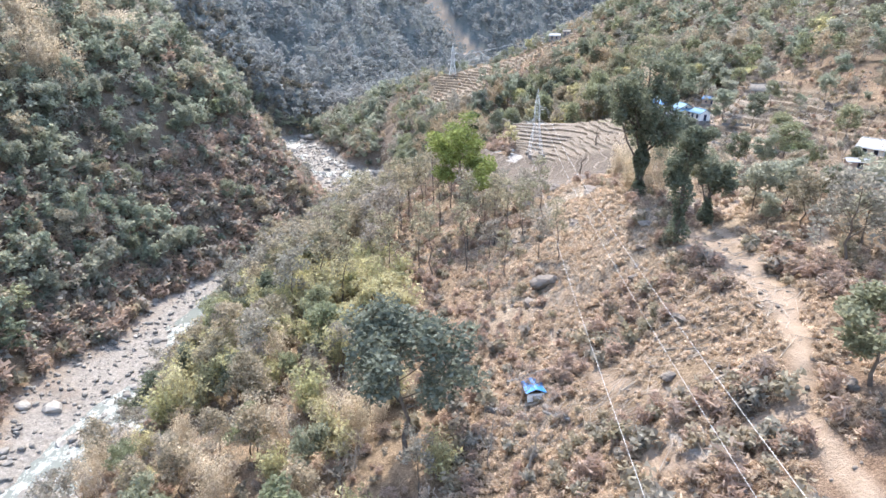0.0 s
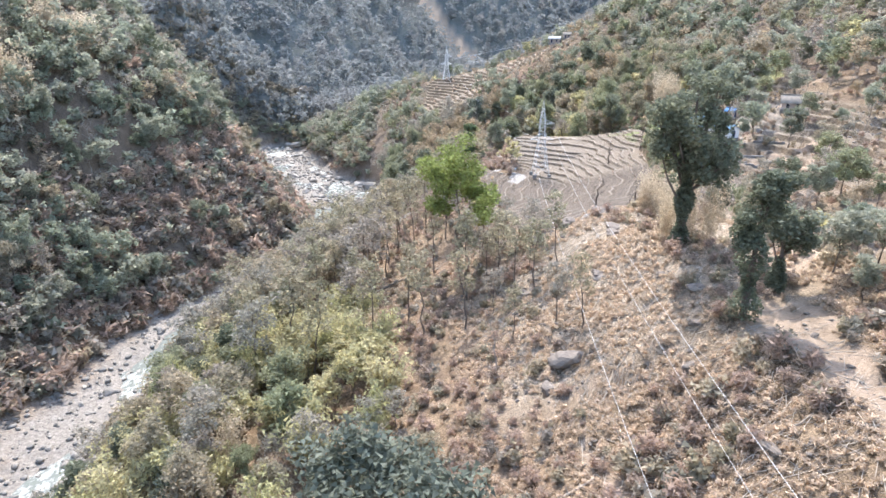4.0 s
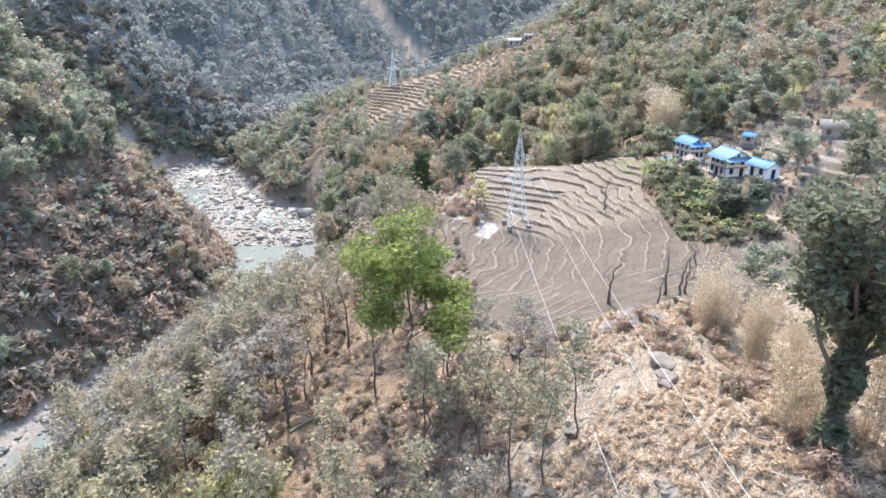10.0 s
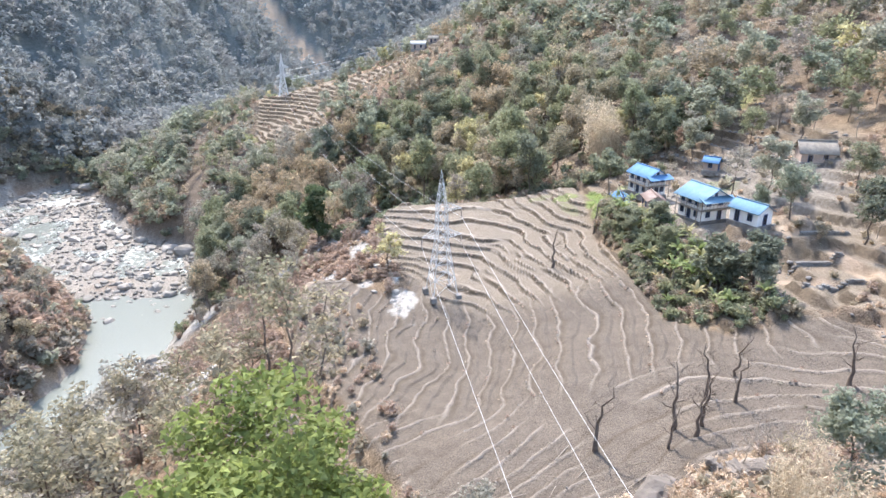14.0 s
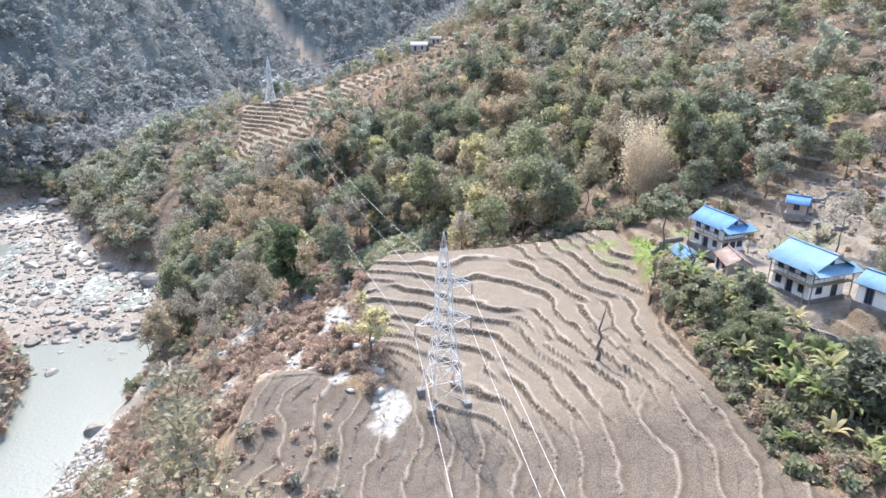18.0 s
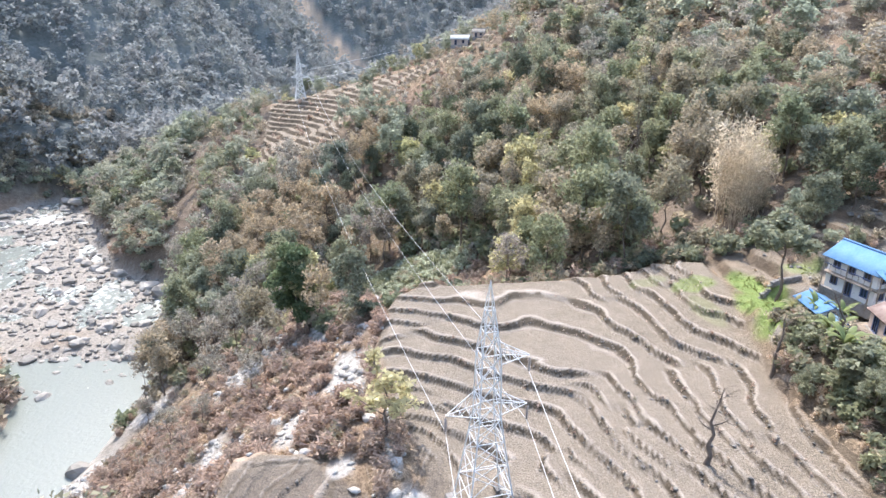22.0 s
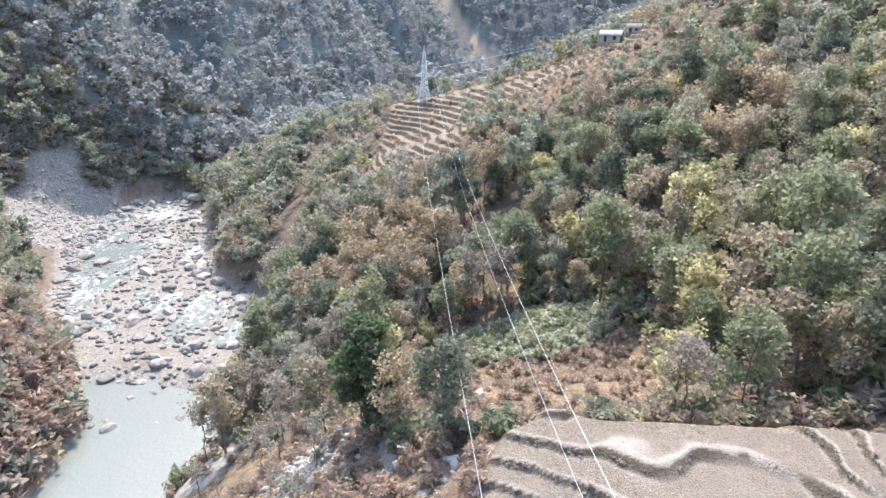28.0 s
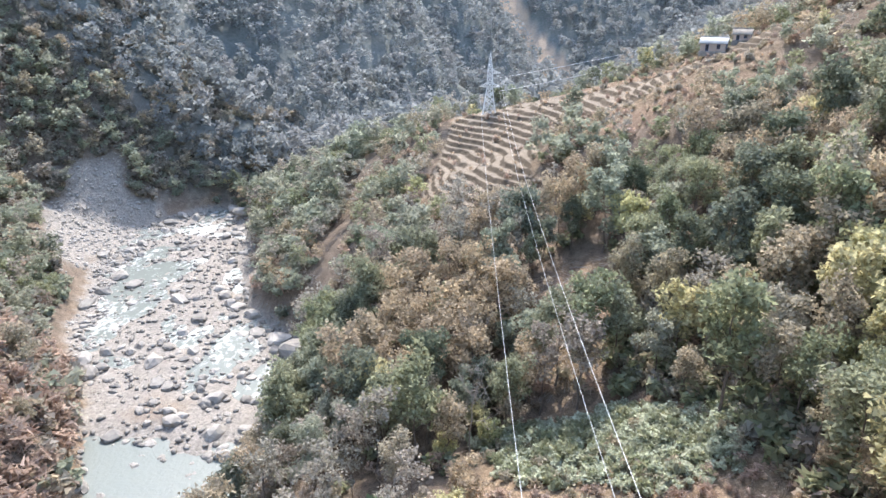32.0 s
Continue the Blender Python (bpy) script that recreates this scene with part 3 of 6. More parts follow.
def wood_share(x, y):
    """How densely woods cover the ground."""
    n2 = fbm(x, y, 22, 81)
    xl, xr = np.interp(y, BANK_Y, BANK_L), np.interp(y, BANK_Y, BANK_R)
    left = sstep(2, 10, xl - x)
    gully = sstep(237, 243, y + 0.8 * np.clip(x - 60, 0, 20) - 1.0 * np.clip(x - 84, 0, 14) - 1.5 * np.clip(16 - x, 0, 22)) * sstep(-6, 4, x - xr) * (1 - sstep(1.12, 0.9, np.hypot((x - 30) / 19, (y - 270) / 32))) * (1 - sstep(1.1, 0.7, np.hypot((x - 29) / 10, (y - 322) / 17)))
    spur = np.maximum(sstep(-4.0, -1.0, inside(x, y, SPUR) + 2 * n2), sstep(28, 34, x) * sstep(80, 70, x) * sstep(-1.0, 2.0, np.maximum(np.maximum(inside(x, y + 7, SPUR), inside(x, y + 13, SPUR)), inside(x, y + 19, SPUR)) + 2 * n2))
    spur = np.maximum(spur, sstep(1.1, 0.9, np.hypot((x - 6) / 13, (y - 436) / 10)))
    spur = np.maximum(spur, sstep(16, 22, x) * sstep(92, 84, x) * sstep(-2.0, 1.0, np.maximum(inside(x, y - 8, SPUR), inside(x, y - 17, SPUR))))
    gully = gully * (1 - spur)
    upper = np.maximum(sstep(118, 140, x + 0.1 * (y - 150)), sstep(212, 226, y + 0.15 * (x - 100)) * sstep(84, 100, x) * (1 - sstep(1.1, 0.8, np.hypot((x - 96) / 12, (y - 222) / 9))) * (1 - sstep(1.1, 0.8, np.hypot((x - 108) / 11, (y - 244) / 10))) * (1 - 0.9 * sstep(1.1, 0.8, np.hypot((x - 122) / 5, (y - 262) / 22))))
    head = sstep(3, 12, -0.918 * (x + 104) + 0.397 * (y - 475)) * sstep(425, 440, y)
    left = np.maximum(left * sstep(3, 9, xl - x - np.interp(y, (0, 100, 150, 180, 205, 240, 270), (24, 19, 15, 12, 7, 2, 0))), head)
    return np.clip(np.maximum(np.maximum(left, gully), 0.8 * upper + 0.25 * n2 * upper) * (1 - 0.85 * sstep(1.1, 0.8, np.hypot((x - 109) / 11, (y - 244) / 10))) * (1 - 0.9 * sstep(1.1, 0.8, np.hypot((x - 124) / 4, (y - 282) / 18))), 0, 1)


V = np.stack([XX.ravel(), YY.ravel(), ZZ.ravel()], 1)
nx, ny = len(GX), len(GY)
I = np.arange(nx * ny).reshape(ny, nx)
ground_me = np_mesh("ground", V, np.stack([I[:-1, :-1].ravel(), I[:-1, 1:].ravel(), I[1:, 1:].ravel(), I[1:, :-1].ravel()], 1), ground_material(), True)
for key, vals in zip(("field", "gravel", "green", "trail"), soils(XX, YY, ZZ)):
    put_attr(ground_me, key, vals)
put_attr(ground_me, "pale", pale_share(XX, YY))
put_attr(ground_me, "straw", 0.9 * sstep(76, 100, YY + 14 * fbm(XX, YY, 16, 55)) * sstep(160, 150, YY) * sstep(2, 12, XX) * sstep(64, 52, XX))
for key in ("lip", "riser", "tilled"):
    put_attr(ground_me, key, 0 * XX)
put_attr(ground_me, "wood", wood_share(XX, YY) * 0.85)
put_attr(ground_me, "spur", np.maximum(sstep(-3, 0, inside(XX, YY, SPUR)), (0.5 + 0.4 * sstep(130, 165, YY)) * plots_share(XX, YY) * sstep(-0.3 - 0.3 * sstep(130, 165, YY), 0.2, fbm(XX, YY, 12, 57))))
put_attr(ground_me, "far_floor_haze", sstep(445, 500, YY) * 0.9 * (wood_share(XX, YY) > 0.3))


def terrace_sheet(name, label, category, poly, x0, x1, y0, y1, step, spur):
    """A finely cut sheet of ground over a polygon, a hair above the coarse ground."""
    gx, gy = np.meshgrid(np.arange(x0, x1, step), np.arange(y0, y1, step))
    d = inside(gx, gy, poly)
    gz_ = height(gx, gy) + 0.012 - 0.5 * sstep(-1.5, -2.6, d)
    idx = np.arange(gx.size).reshape(gx.shape)
    keep = d > -2.8
    keep = keep[:-1, :-1] & keep[1:, 1:] & keep[:-1, 1:] & keep[1:, :-1]
    quads = np.stack([idx[:-1, :-1][keep], idx[:-1, 1:][keep], idx[1:, 1:][keep], idx[1:, :-1][keep]], 1)
    used, quads = np.unique(quads, return_inverse=True)
    v = np.stack([gx.ravel(), gy.ravel(), gz_.ravel()], 1)[used]
    me = np_mesh(name, v, quads.reshape(-1, 4), ground_me.materials[0], True)
    for key, vals in zip(("field", "gravel", "green", "trail"), soils(v[:, 0], v[:, 1], v[:, 2])):
        put_attr(me, key, vals)
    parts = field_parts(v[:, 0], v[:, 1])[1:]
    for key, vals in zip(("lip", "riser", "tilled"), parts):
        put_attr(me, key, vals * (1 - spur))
    put_attr(me, "pale", pale_share(v[:, 0], v[:, 1]))
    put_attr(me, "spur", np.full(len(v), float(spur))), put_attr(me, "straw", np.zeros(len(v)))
    put_attr(me, "wood", np.zeros(len(v))), put_attr(me, "far_floor_haze", np.zeros(len(v)))
    tagged(new(name, me), label, category, kind="structure")


terrace_sheet("terraced_field", "dry grey ploughed terraces with shade-darkened earth risers", "field", FIELD, 2, 80, 141, 243, 0.235, 0)
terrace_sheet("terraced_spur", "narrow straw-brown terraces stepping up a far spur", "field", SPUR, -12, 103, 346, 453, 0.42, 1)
tagged(new("ground", ground_me), "terraced red-brown gorge slopes with dry grass and fields", "ground", kind="structure")


def water_material():
    m, n, l, b = mat("river_water")
    pos = n.new("ShaderNodeTexCoord").outputs["Object"]
    sep = n.new("ShaderNodeSeparateXYZ")
    l.new(pos, sep.inputs[0])
    flow = n.new("ShaderNodeMapping")
    flow.inputs["Rotation"].default_value = (0, 0, radians(-38))
    flow.inputs["Scale"].default_value = (1.5, 0.9, 1)
    l.new(pos, flow.inputs["Vector"])
    foam = noise_node(n, l, 0.42, 9, 0.78, flow.outputs[0])
    at = n.new("ShaderNodeAttribute")
    at.attribute_name = "rapid"
    s = n.new("ShaderNodeMath")
    s.operation = "ADD"
    l.new(foam, s.inputs[0]), l.new(at.outputs["Fac"], s.inputs[1])
    f = ramp(n, l, s.outputs[0], [(0.84, 0.0), (0.97, 1.0)])
    c = mixc(n, l, f, (0.165, 0.180, 0.160), (0.50, 0.50, 0.49))
    l.new(c, b.inputs["Base Color"])
    l.new(ramp(n, l, f, [(0, 0.22), (1, 0.7)]), b.inputs["Roughness"])
    w = noise_node(n, l, 1.1, 5, 0.6, pos)
    bump(n, l, b, w, 0.5, 0.25)
    return m


wx, wy = np.meshgrid(np.arange(-200, -15, 2.5), np.arange(-150, 520, 2.5))
wi = np.arange(wx.size).reshape(wx.shape)
water_me = np_mesh("river", np.stack([wx.ravel(), wy.ravel(), np.full(wx.size, WATER)], 1),
                   np.stack([wi[:-1, :-1].ravel(), wi[:-1, 1:].ravel(), wi[1:, 1:].ravel(), wi[1:, :-1].ravel()], 1), water_material())
put_attr(water_me, "rapid", 0.345 * np.maximum(sstep(306, 330, wy), sstep(190, 165, wy)) + 0.14 * sstep(300, 320, wy) * fbm(wx, wy, 20, 91))
tagged(new("river", water_me), "pale green mountain river with white rapids", "water", kind="structure")


# ---- trees ----
rng = np.random.RandomState(7)


def tube(points, radii, sides=6):
    """A tapering limb along points: vertices and quads."""
    pts = [Vector(p) for p in points]
    vs, fs = [], []
    for i, p in enumerate(pts):
        d = (pts[min(i + 1, len(pts) - 1)] - pts[max(i - 1, 0)]).normalized()
        u = d.orthogonal().normalized()
        w = d.cross(u)
        for k in range(sides):
            a = 2 * math.pi * k / sides
            vs.append(tuple(p + radii[i] * (math.cos(a) * u + math.sin(a) * w)))
    for i in range(len(pts) - 1):
        for k in range(sides):
            a, b = i * sides + k, i * sides + (k + 1) % sides
            fs.append((a, b, b + sides, a + sides))
    return vs, fs


def joined(pieces):
    vs, fs, o = [], [], 0
    for v, f in pieces:
        vs.append(np.asarray(v, float)), fs.append(np.asarray(f, int) + o)
        o += len(v)
    return np.concatenate(vs), np.concatenate(fs)


def leaves(centres, size, r, flat=0.35, long=1.6):
    """A three-cornered leaf spray at each centre."""
    n = len(centres)
    a = r.normal(size=(n, 3))
    a[:, 2] *= flat
    a /= np.linalg.norm(a, axis=1)[:, None]
    b = np.cross(a, r.normal(size=(n, 3)))
    b /= np.linalg.norm(b, axis=1)[:, None]
    s = size * (0.6 + 0.8 * r.rand(n))[:, None]
    up = np.cross(a, b) * s * 0.15
    c = np.asarray(centres)
    vs = np.stack([c - a * s * long * 0.62, c + a * s * long * 0.4 + b * s * 0.6 + up, c + a * s * long * 0.4 - b * s * 0.6 + up], 1).reshape(-1, 3)
    return vs, np.arange(3 * n).reshape(n, 3)


def limbs(h, r, spread=0.35, count=7, first=0.35, radius=0.16, lean=0.05, twigs=2):
    """Trunk, limbs and twigs of a tree of height h: pieces of wood and the ends of the twigs."""
    wood, ends = [], []
    k = 7
    sway = r.normal(size=2) * lean * h
    trunk = [(sway[0] * (i / k) ** 2 + 0.02 * h * r.normal() * (i > 0), sway[1] * (i / k) ** 2 + 0.02 * h * r.normal() * (i > 0), h * 0.92 * i / k) for i in range(k + 1)]
    wood.append(tube(trunk, [radius * (1.25 if i == 0 else 1) * (1 - 0.85 * i / k) for i in range(k + 1)]))
    ends.append(trunk[-1])
    for j in range(count):
        f = first + (0.95 - first) * (j + r.rand() * 0.7) / count
        i = min(int(f * k), k - 1)
        p = Vector(trunk[i]).lerp(Vector(trunk[i + 1]), f * k - i)
        ang = j * 2.4 + r.rand()
        reach = spread * h * (0.75 + 0.5 * r.rand()) * (1.15 - 0.65 * f)
        q = p + Vector((math.cos(ang) * reach, math.sin(ang) * reach, reach * (0.5 + 0.7 * r.rand())))
        mid = p.lerp(q, 0.5) + Vector((0, 0, -0.08 * reach))
        wood.append(tube([p, mid, q], [radius * 0.45 * (1.1 - f), radius * 0.3 * (1.1 - f) + 0.01, 0.02], 4))
        ends.append(tuple(q)), ends.append(tuple(mid.lerp(q, 0.45)))
        for _ in range(twigs):
            e = mid.lerp(q, 0.3 + 0.7 * r.rand()) + Vector(r.normal(size=3)) * reach * 0.32
            wood.append(tube([mid.lerp(q, 0.4), e], [0.035, 0.012], 3))
            ends.append(tuple(e))
    return wood, ends


def crown_points(ends, n, clump, r, squash=0.7):
    e = np.array(ends)[r.randint(len(ends), size=n)]
    g = r.normal(size=(n, 3))
    g *= (r.rand(n) ** 0.4 / np.linalg.norm(g, axis=1))[:, None] * clump
    g[:, 2] *= squash
    return e + g


class Kind:
    def __init__(self, name, label, bark, wood, crown, leafmat, category="tree"):
        self.name, self.label, self.category, self.leafmat = name, label, category, leafmat
        self.wood = np_mesh(name + "_trunk", *wood, bark, True)
        self.crown = np_mesh(name + "_crown", *crown, LEAF[leafmat]) if crown is not None else None
        self.wv, self.cv = wood, crown


def broadleaf(h, n, leafmat, seed, label, bark=BARK, spread=0.32, clump=0.13, first=0.35, size=0.55, radius=0.17, count=8, name="broadleaf_tree"):
    r = np.random.RandomState(seed)
    wood, ends = limbs(h, r, spread, count, first, radius)
    return Kind(name, label, bark, joined(wood), leaves(crown_points(ends, n, clump * h, r), size, r), leafmat)


def bamboo(h, n, leafmat, seed, label, size=0.26, long=2.8, culms=26, arch=1.0, thick=1.0):
    r = np.random.RandomState(seed)
    wood, pts = [], []
    for j in range(culms):
        ang, out = r.rand() * 6.28, r.rand() ** 0.6
        b = Vector((math.cos(ang), math.sin(ang), 0)) * out * 0.16 * h
        top = b * (1 + arch) + Vector((r.normal() * 0.05 * h, r.normal() * 0.05 * h, h * (0.5 + 0.5 * r.rand())))
        tip = top + Vector((math.cos(ang), math.sin(ang), 0.6 - 0.85 * arch)) * 0.2 * h * (0.3 + 0.7 * arch)
        wood.append(tube([b, b.lerp(top, 0.6) + Vector((0, 0, 0.03 * h)), top, tip], [0.06 * thick, 0.05 * thick, 0.03 * thick, 0.01], 4))
        for _ in range(n // culms):
            f = 0.25 + 0.75 * r.rand()
            p = b.lerp(top, f / 0.85) if f < 0.85 else top.lerp(tip, (f - 0.85) / 0.15)
            pts.append(p + Vector(r.normal(size=3)) * 0.055 * h)
    return Kind("bamboo_clump", label, LEAF[leafmat] if leafmat == "straw" else PALE_BARK, joined(wood), leaves(np.array(pts), size, r, 0.8, long), leafmat, "bamboo")


def bare(h, seed, label, bark=BARK, name="bare_tree", spread=0.3, count=8, twigs=5, radius=0.13):
    r = np.random.RandomState(seed)
    wood, ends = limbs(h, r, spread, count, 0.3, radius, 0.08, twigs)
    for e in ends[:]:
        for _ in range(2):
            q = Vector(e) + Vector((r.normal(), r.normal(), 0.5 + r.rand())) * 0.06 * h
            wood.append(tube([e, q], [0.02, 0.008], 3))
    return Kind(name, label, bark, joined(wood), None, None)


def bush(n, leafmat, seed, label, h=2.2, size=0.4, name="bush", long=1.6):
    r = np.random.RandomState(seed)
    wood, ends = [], []
    for j in range(9):
        ang = j * 2.4 + r.rand()
        q = Vector((math.cos(ang) * h * 0.5 * r.rand(), math.sin(ang) * h * 0.5 * r.rand(), h * (0.45 + 0.5 * r.rand())))
        wood.append(tube([(0, 0, -0.1), q * 0.6 + Vector((0, 0, 0.1)), q], [0.05, 0.03, 0.01], 3))
        ends.append(tuple(q)), ends.append(tuple(q * 0.65))
    return Kind(name, label, BARK, joined(wood), leaves(crown_points(ends, n, 0.33 * h, r, 0.8), size, r, 0.6, long), leafmat, "bush")


KINDS = {
    "dark": [broadleaf(11, 2300, "dark", 101 + i, "dark green broadleaf tree on the gorge slope", spread=0.27, size=0.30, name="evergreen_tree") for i in range(3)],
    "green": [broadleaf(11, 2300, "green", 111 + i, "green broadleaf tree in the hillside wood", spread=0.27, size=0.29, name="broadleaf_tree") for i in range(3)],
    "olive": [broadleaf(11, 1800, "olive", 121 + i, "olive green tree with thinning dry crown", spread=0.25, size=0.28, name="dry_tree") for i in range(3)],
    "grey": [broadleaf(12, 800, "grey", 131 + i, "slender tree with sparse grey-green leaves", spread=0.22, first=0.45, radius=0.14, clump=0.10, size=0.27, name="alder_tree") for i in range(3)],
    "slim": [broadleaf(15, 620, "khaki", 141 + i, "tall slender tree with bare trunk and sparse crown", spread=0.14, first=0.5, radius=0.15, clump=0.07, size=0.24, name="slender_tree") for i in range(3)],
    "gorge": [broadleaf(11, 2300, "gorge", 251 + i, "grey-green broadleaf tree on the steep gorge side", spread=0.29, size=0.31, name="broadleaf_tree") for i in range(3)],
    "rust": [broadleaf(10, 1400, "rust", 151 + i, "tree with rust-brown dry leaves", spread=0.29, size=0.28, name="autumn_tree") for i in range(2)],
    "yellow": [broadleaf(9, 1300, "yellow", 161 + i, "small tree with yellow-green leaves", spread=0.3, size=0.33, name="small_tree") for i in range(2)],
    "bamboo": [bamboo(9, 1700, "yellow", 171 + i, "arching yellow-green bamboo clump") for i in range(2)],
    "straw": [bamboo(9, 2200, "straw", 181 + i, "dried straw-coloured bamboo clump", 0.09, 4.6, 24, 0.5, 0.5) for i in range(3)],
    "bare": [bare(9, 191 + i, "leafless grey tree with fine twigs", PALE_BARK) for i in range(3)],
    "scrub": [bush(420, "scrub", 201 + i, "low red-brown dry scrub bush", size=0.13, long=4.5) for i in range(2)],
    "shrub": [bush(330, "olive", 211 + i, "low spreading olive green shrub", size=0.24) for i in range(2)],
    "shrubdark": [bush(330, "dark", 221 + i, "low spreading dark green shrub", size=0.32) for i in range(2)],
    "shrubgrey": [bush(330, "grey", 241 + i, "low spreading grey-green shrub", size=0.28) for i in range(2)],
    "shrubgorge": [bush(330, "gorge", 246 + i, "low spreading dull green shrub", size=0.3) for i in range(2)],
    "shrubgreen": [bush(330, "green", 226 + i, "low spreading bright green shrub", size=0.32) for i in range(2)],
    "shrubfresh": [bush(330, "fresh", 256 + i, "short fresh green crop", size=0.32) for i in range(2)],
    "creeper": [bush(330, "creeper", 236 + i, "low pale green creeper", h=1.8, size=0.3) for i in range(2)],
    "drybush": [bush(240, "drygrass", 231 + i, "tuft of tall dry straw grass", h=1.3, size=0.1, name="grass_tuft", long=5.0) for i in range(2)],
}


def plant(kind, x, y, scale=1.0, turn=0.0, sink=0.15, label="", stretch=1.0, z=None):
    k = kind if isinstance(kind, Kind) else KINDS[kind][int(rng.randint(len(KINDS[kind])))]
    root = new(k.name)
    root.matrix_world = Matrix.Translation((x, y, (ground_z(x, y) if z is None else z) - sink)) @ Matrix.Rotation(turn, 4, "Z") @ Matrix.Diagonal((scale, scale, scale * stretch, 1))
    tagged(root, label or k.label, k.category, k.label)
    t = new({"tree": "trunk", "bamboo": "culm"}.get(k.category, "stem"), k.wood)
    t.parent = root
    if k.category == "bamboo":
        tagged(t, kind="stuff")
    if k.crown:
        c = new("crown", k.crown)
        c.parent = root
    return root


def wood_stuff(name, label, spots, kinds, thin=1.0, leafmat=""):
    """Far woods: many plants joined in one object a leaf material."""
    by = {}
    r = np.random.RandomState(len(spots))
    for (x, y, z, s), kname in zip(spots, kinds):
        k = KINDS[kname][r.randint(len(KINDS[kname]))]
        v, f = k.cv if k.cv is not None else k.wv
        if thin < 1 and k.cv is not None:
            keep = r.choice(len(f), int(len(f) * thin), replace=False)
            v = v.reshape(-1, 3, 3)[keep]
            c = v.mean(1, keepdims=True)
            v = ((v - c) / thin ** 0.34 + c).reshape(-1, 3)
            f = np.arange(len(v)).reshape(-1, 3)
        a = r.rand() * 6.283
        m = np.array([[math.cos(a), -math.sin(a), 0], [math.sin(a), math.cos(a), 0], [0, 0, 0.85 + 0.3 * r.rand()]]) * s
        by.setdefault(leafmat or k.leafmat or "bark", []).append((v @ m.T + (x, y, z), f, r.rand()))
    for key, items in by.items():
        vs, fs = joined([(v, f) for v, f, _ in items])
        me = np_mesh(name + "_" + key, vs, fs, LEAF[key] if key != "bark" else PALE_BARK)
        put_attr(me, "tint", np.concatenate([np.full(len(v), t) for v, _, t in items]))
        tagged(new(name, me), label, "woods", kind="stuff")


def scatter(count, x0, x1, y0, y1, seed, keep, gap=0.0):
    r = np.random.RandomState(seed)
    x, y = x0 + (x1 - x0) * r.rand(count), y0 + (y1 - y0) * r.rand(count)
    ok = r.rand(count) < keep(x, y)
    x, y = x[ok], y[ok]
    if gap:
        cells, sel = {}, []
        for i in range(len(x)):
            c = (int(x[i] // gap), int(y[i] // gap))
            if all(math.hypot(x[i] - px, y[i] - py) > gap for dx in (-1, 0, 1) for dy in (-1, 0, 1) for px, py in cells.get((c[0] + dx, c[1] + dy), ())):
                cells.setdefault(c, []).append((x[i], y[i]))
                sel.append(i)
        x, y = x[sel], y[sel]
    return x, y


def pick(weights, n, seed):
    names = list(weights)
    p = np.array([weights[k] for k in names], float)
    return [names[i] for i in np.random.RandomState(seed).choice(len(names), n, p=p / p.sum())]


# near woods: each tree a thing of its own
def gully_keep(x, y):
    return wood_share(x, y) * (height(x, y) > 8.5) * (inside(x, y, FIELD) < -3) * (np.hypot(x - 70, y - 210) > 6.5) * (np.hypot(x - 87, y - 215) > 4.5)


px, py = scatter(2900, -30, 95, 220, 350, 301, gully_keep, 3.6)
for x, y, z, k in zip(px, py, height(px, py), pick({"dark": 3, "gorge": 3, "green": 5, "olive": 4, "rust": 1.2, "yellow": 0.8, "grey": 3, "bare": 1.5}, len(px), 302)):
    if x < 13 and y < 288:
        k = ("bare", "grey", "scrub", "olive", "scrub")[int(rng.randint(5))]
    if 255 < y < 305 and x > 40:
        k = ("yellow", "green", "green", "slim", "olive", "bare")[int(rng.randint(6))]
    if y < 262 and x > 45:
        k = ("green", "yellow", "shrubgreen", "olive", "dark", "shrubgreen")[int(rng.randint(6))]
    if min(math.hypot((x - 70) / 14, (y - 326) / 22), math.hypot((x - 2) / 16, (y - 318) / 14)) < 1 and rng.rand() < 0.6:
        k = "rust"
    if math.hypot(x - 76, y - 238) < 9:
        continue
    plant(k, x, y, (0.7 if x < 13 and y < 288 else 1.0) * 0.65 + 0.65 * rng.rand() * (0.35 + 0.65 * min(1, max(0, (y - 236) / 20))), rng.rand() * 6.28, stretch=1.1 + 0.3 * rng.rand(), z=z)
px, py = scatter(520, -122, -38, 150, 330, 303, lambda x, y: wood_share(x, y) * (height(x, y) > 9) * (height(x, y) < 60), 4.2)
for x, y, z, k in zip(px, py, height(px, py), pick({"gorge": 8, "dark": 1.5, "green": 1, "olive": 2, "grey": 3, "bare": 2.5, "scrub": 2.5}, len(px), 304)):
    if y > 205 and z < 44 and rng.rand() < 0.85:
        k = ("scrub", "scrub", "bare", "olive", "scrub", "bare")[int(rng.randint(6))]
    plant(k, x, y, 0.55 + 0.5 * rng.rand(), rng.rand() * 6.28, stretch=1.0 + 0.25 * rng.rand(), z=z)


def far_spots(n, x0, x1, y0, y1, seed, keep, gap, lo, hi):
    x, y = scatter(n, x0, x1, y0, y1, seed, keep, gap)
    z = height(x, y) - 0.3
    s = lo + (hi - lo) * np.random.RandomState(seed).rand(len(x))
    return list(zip(x, y, z, s))


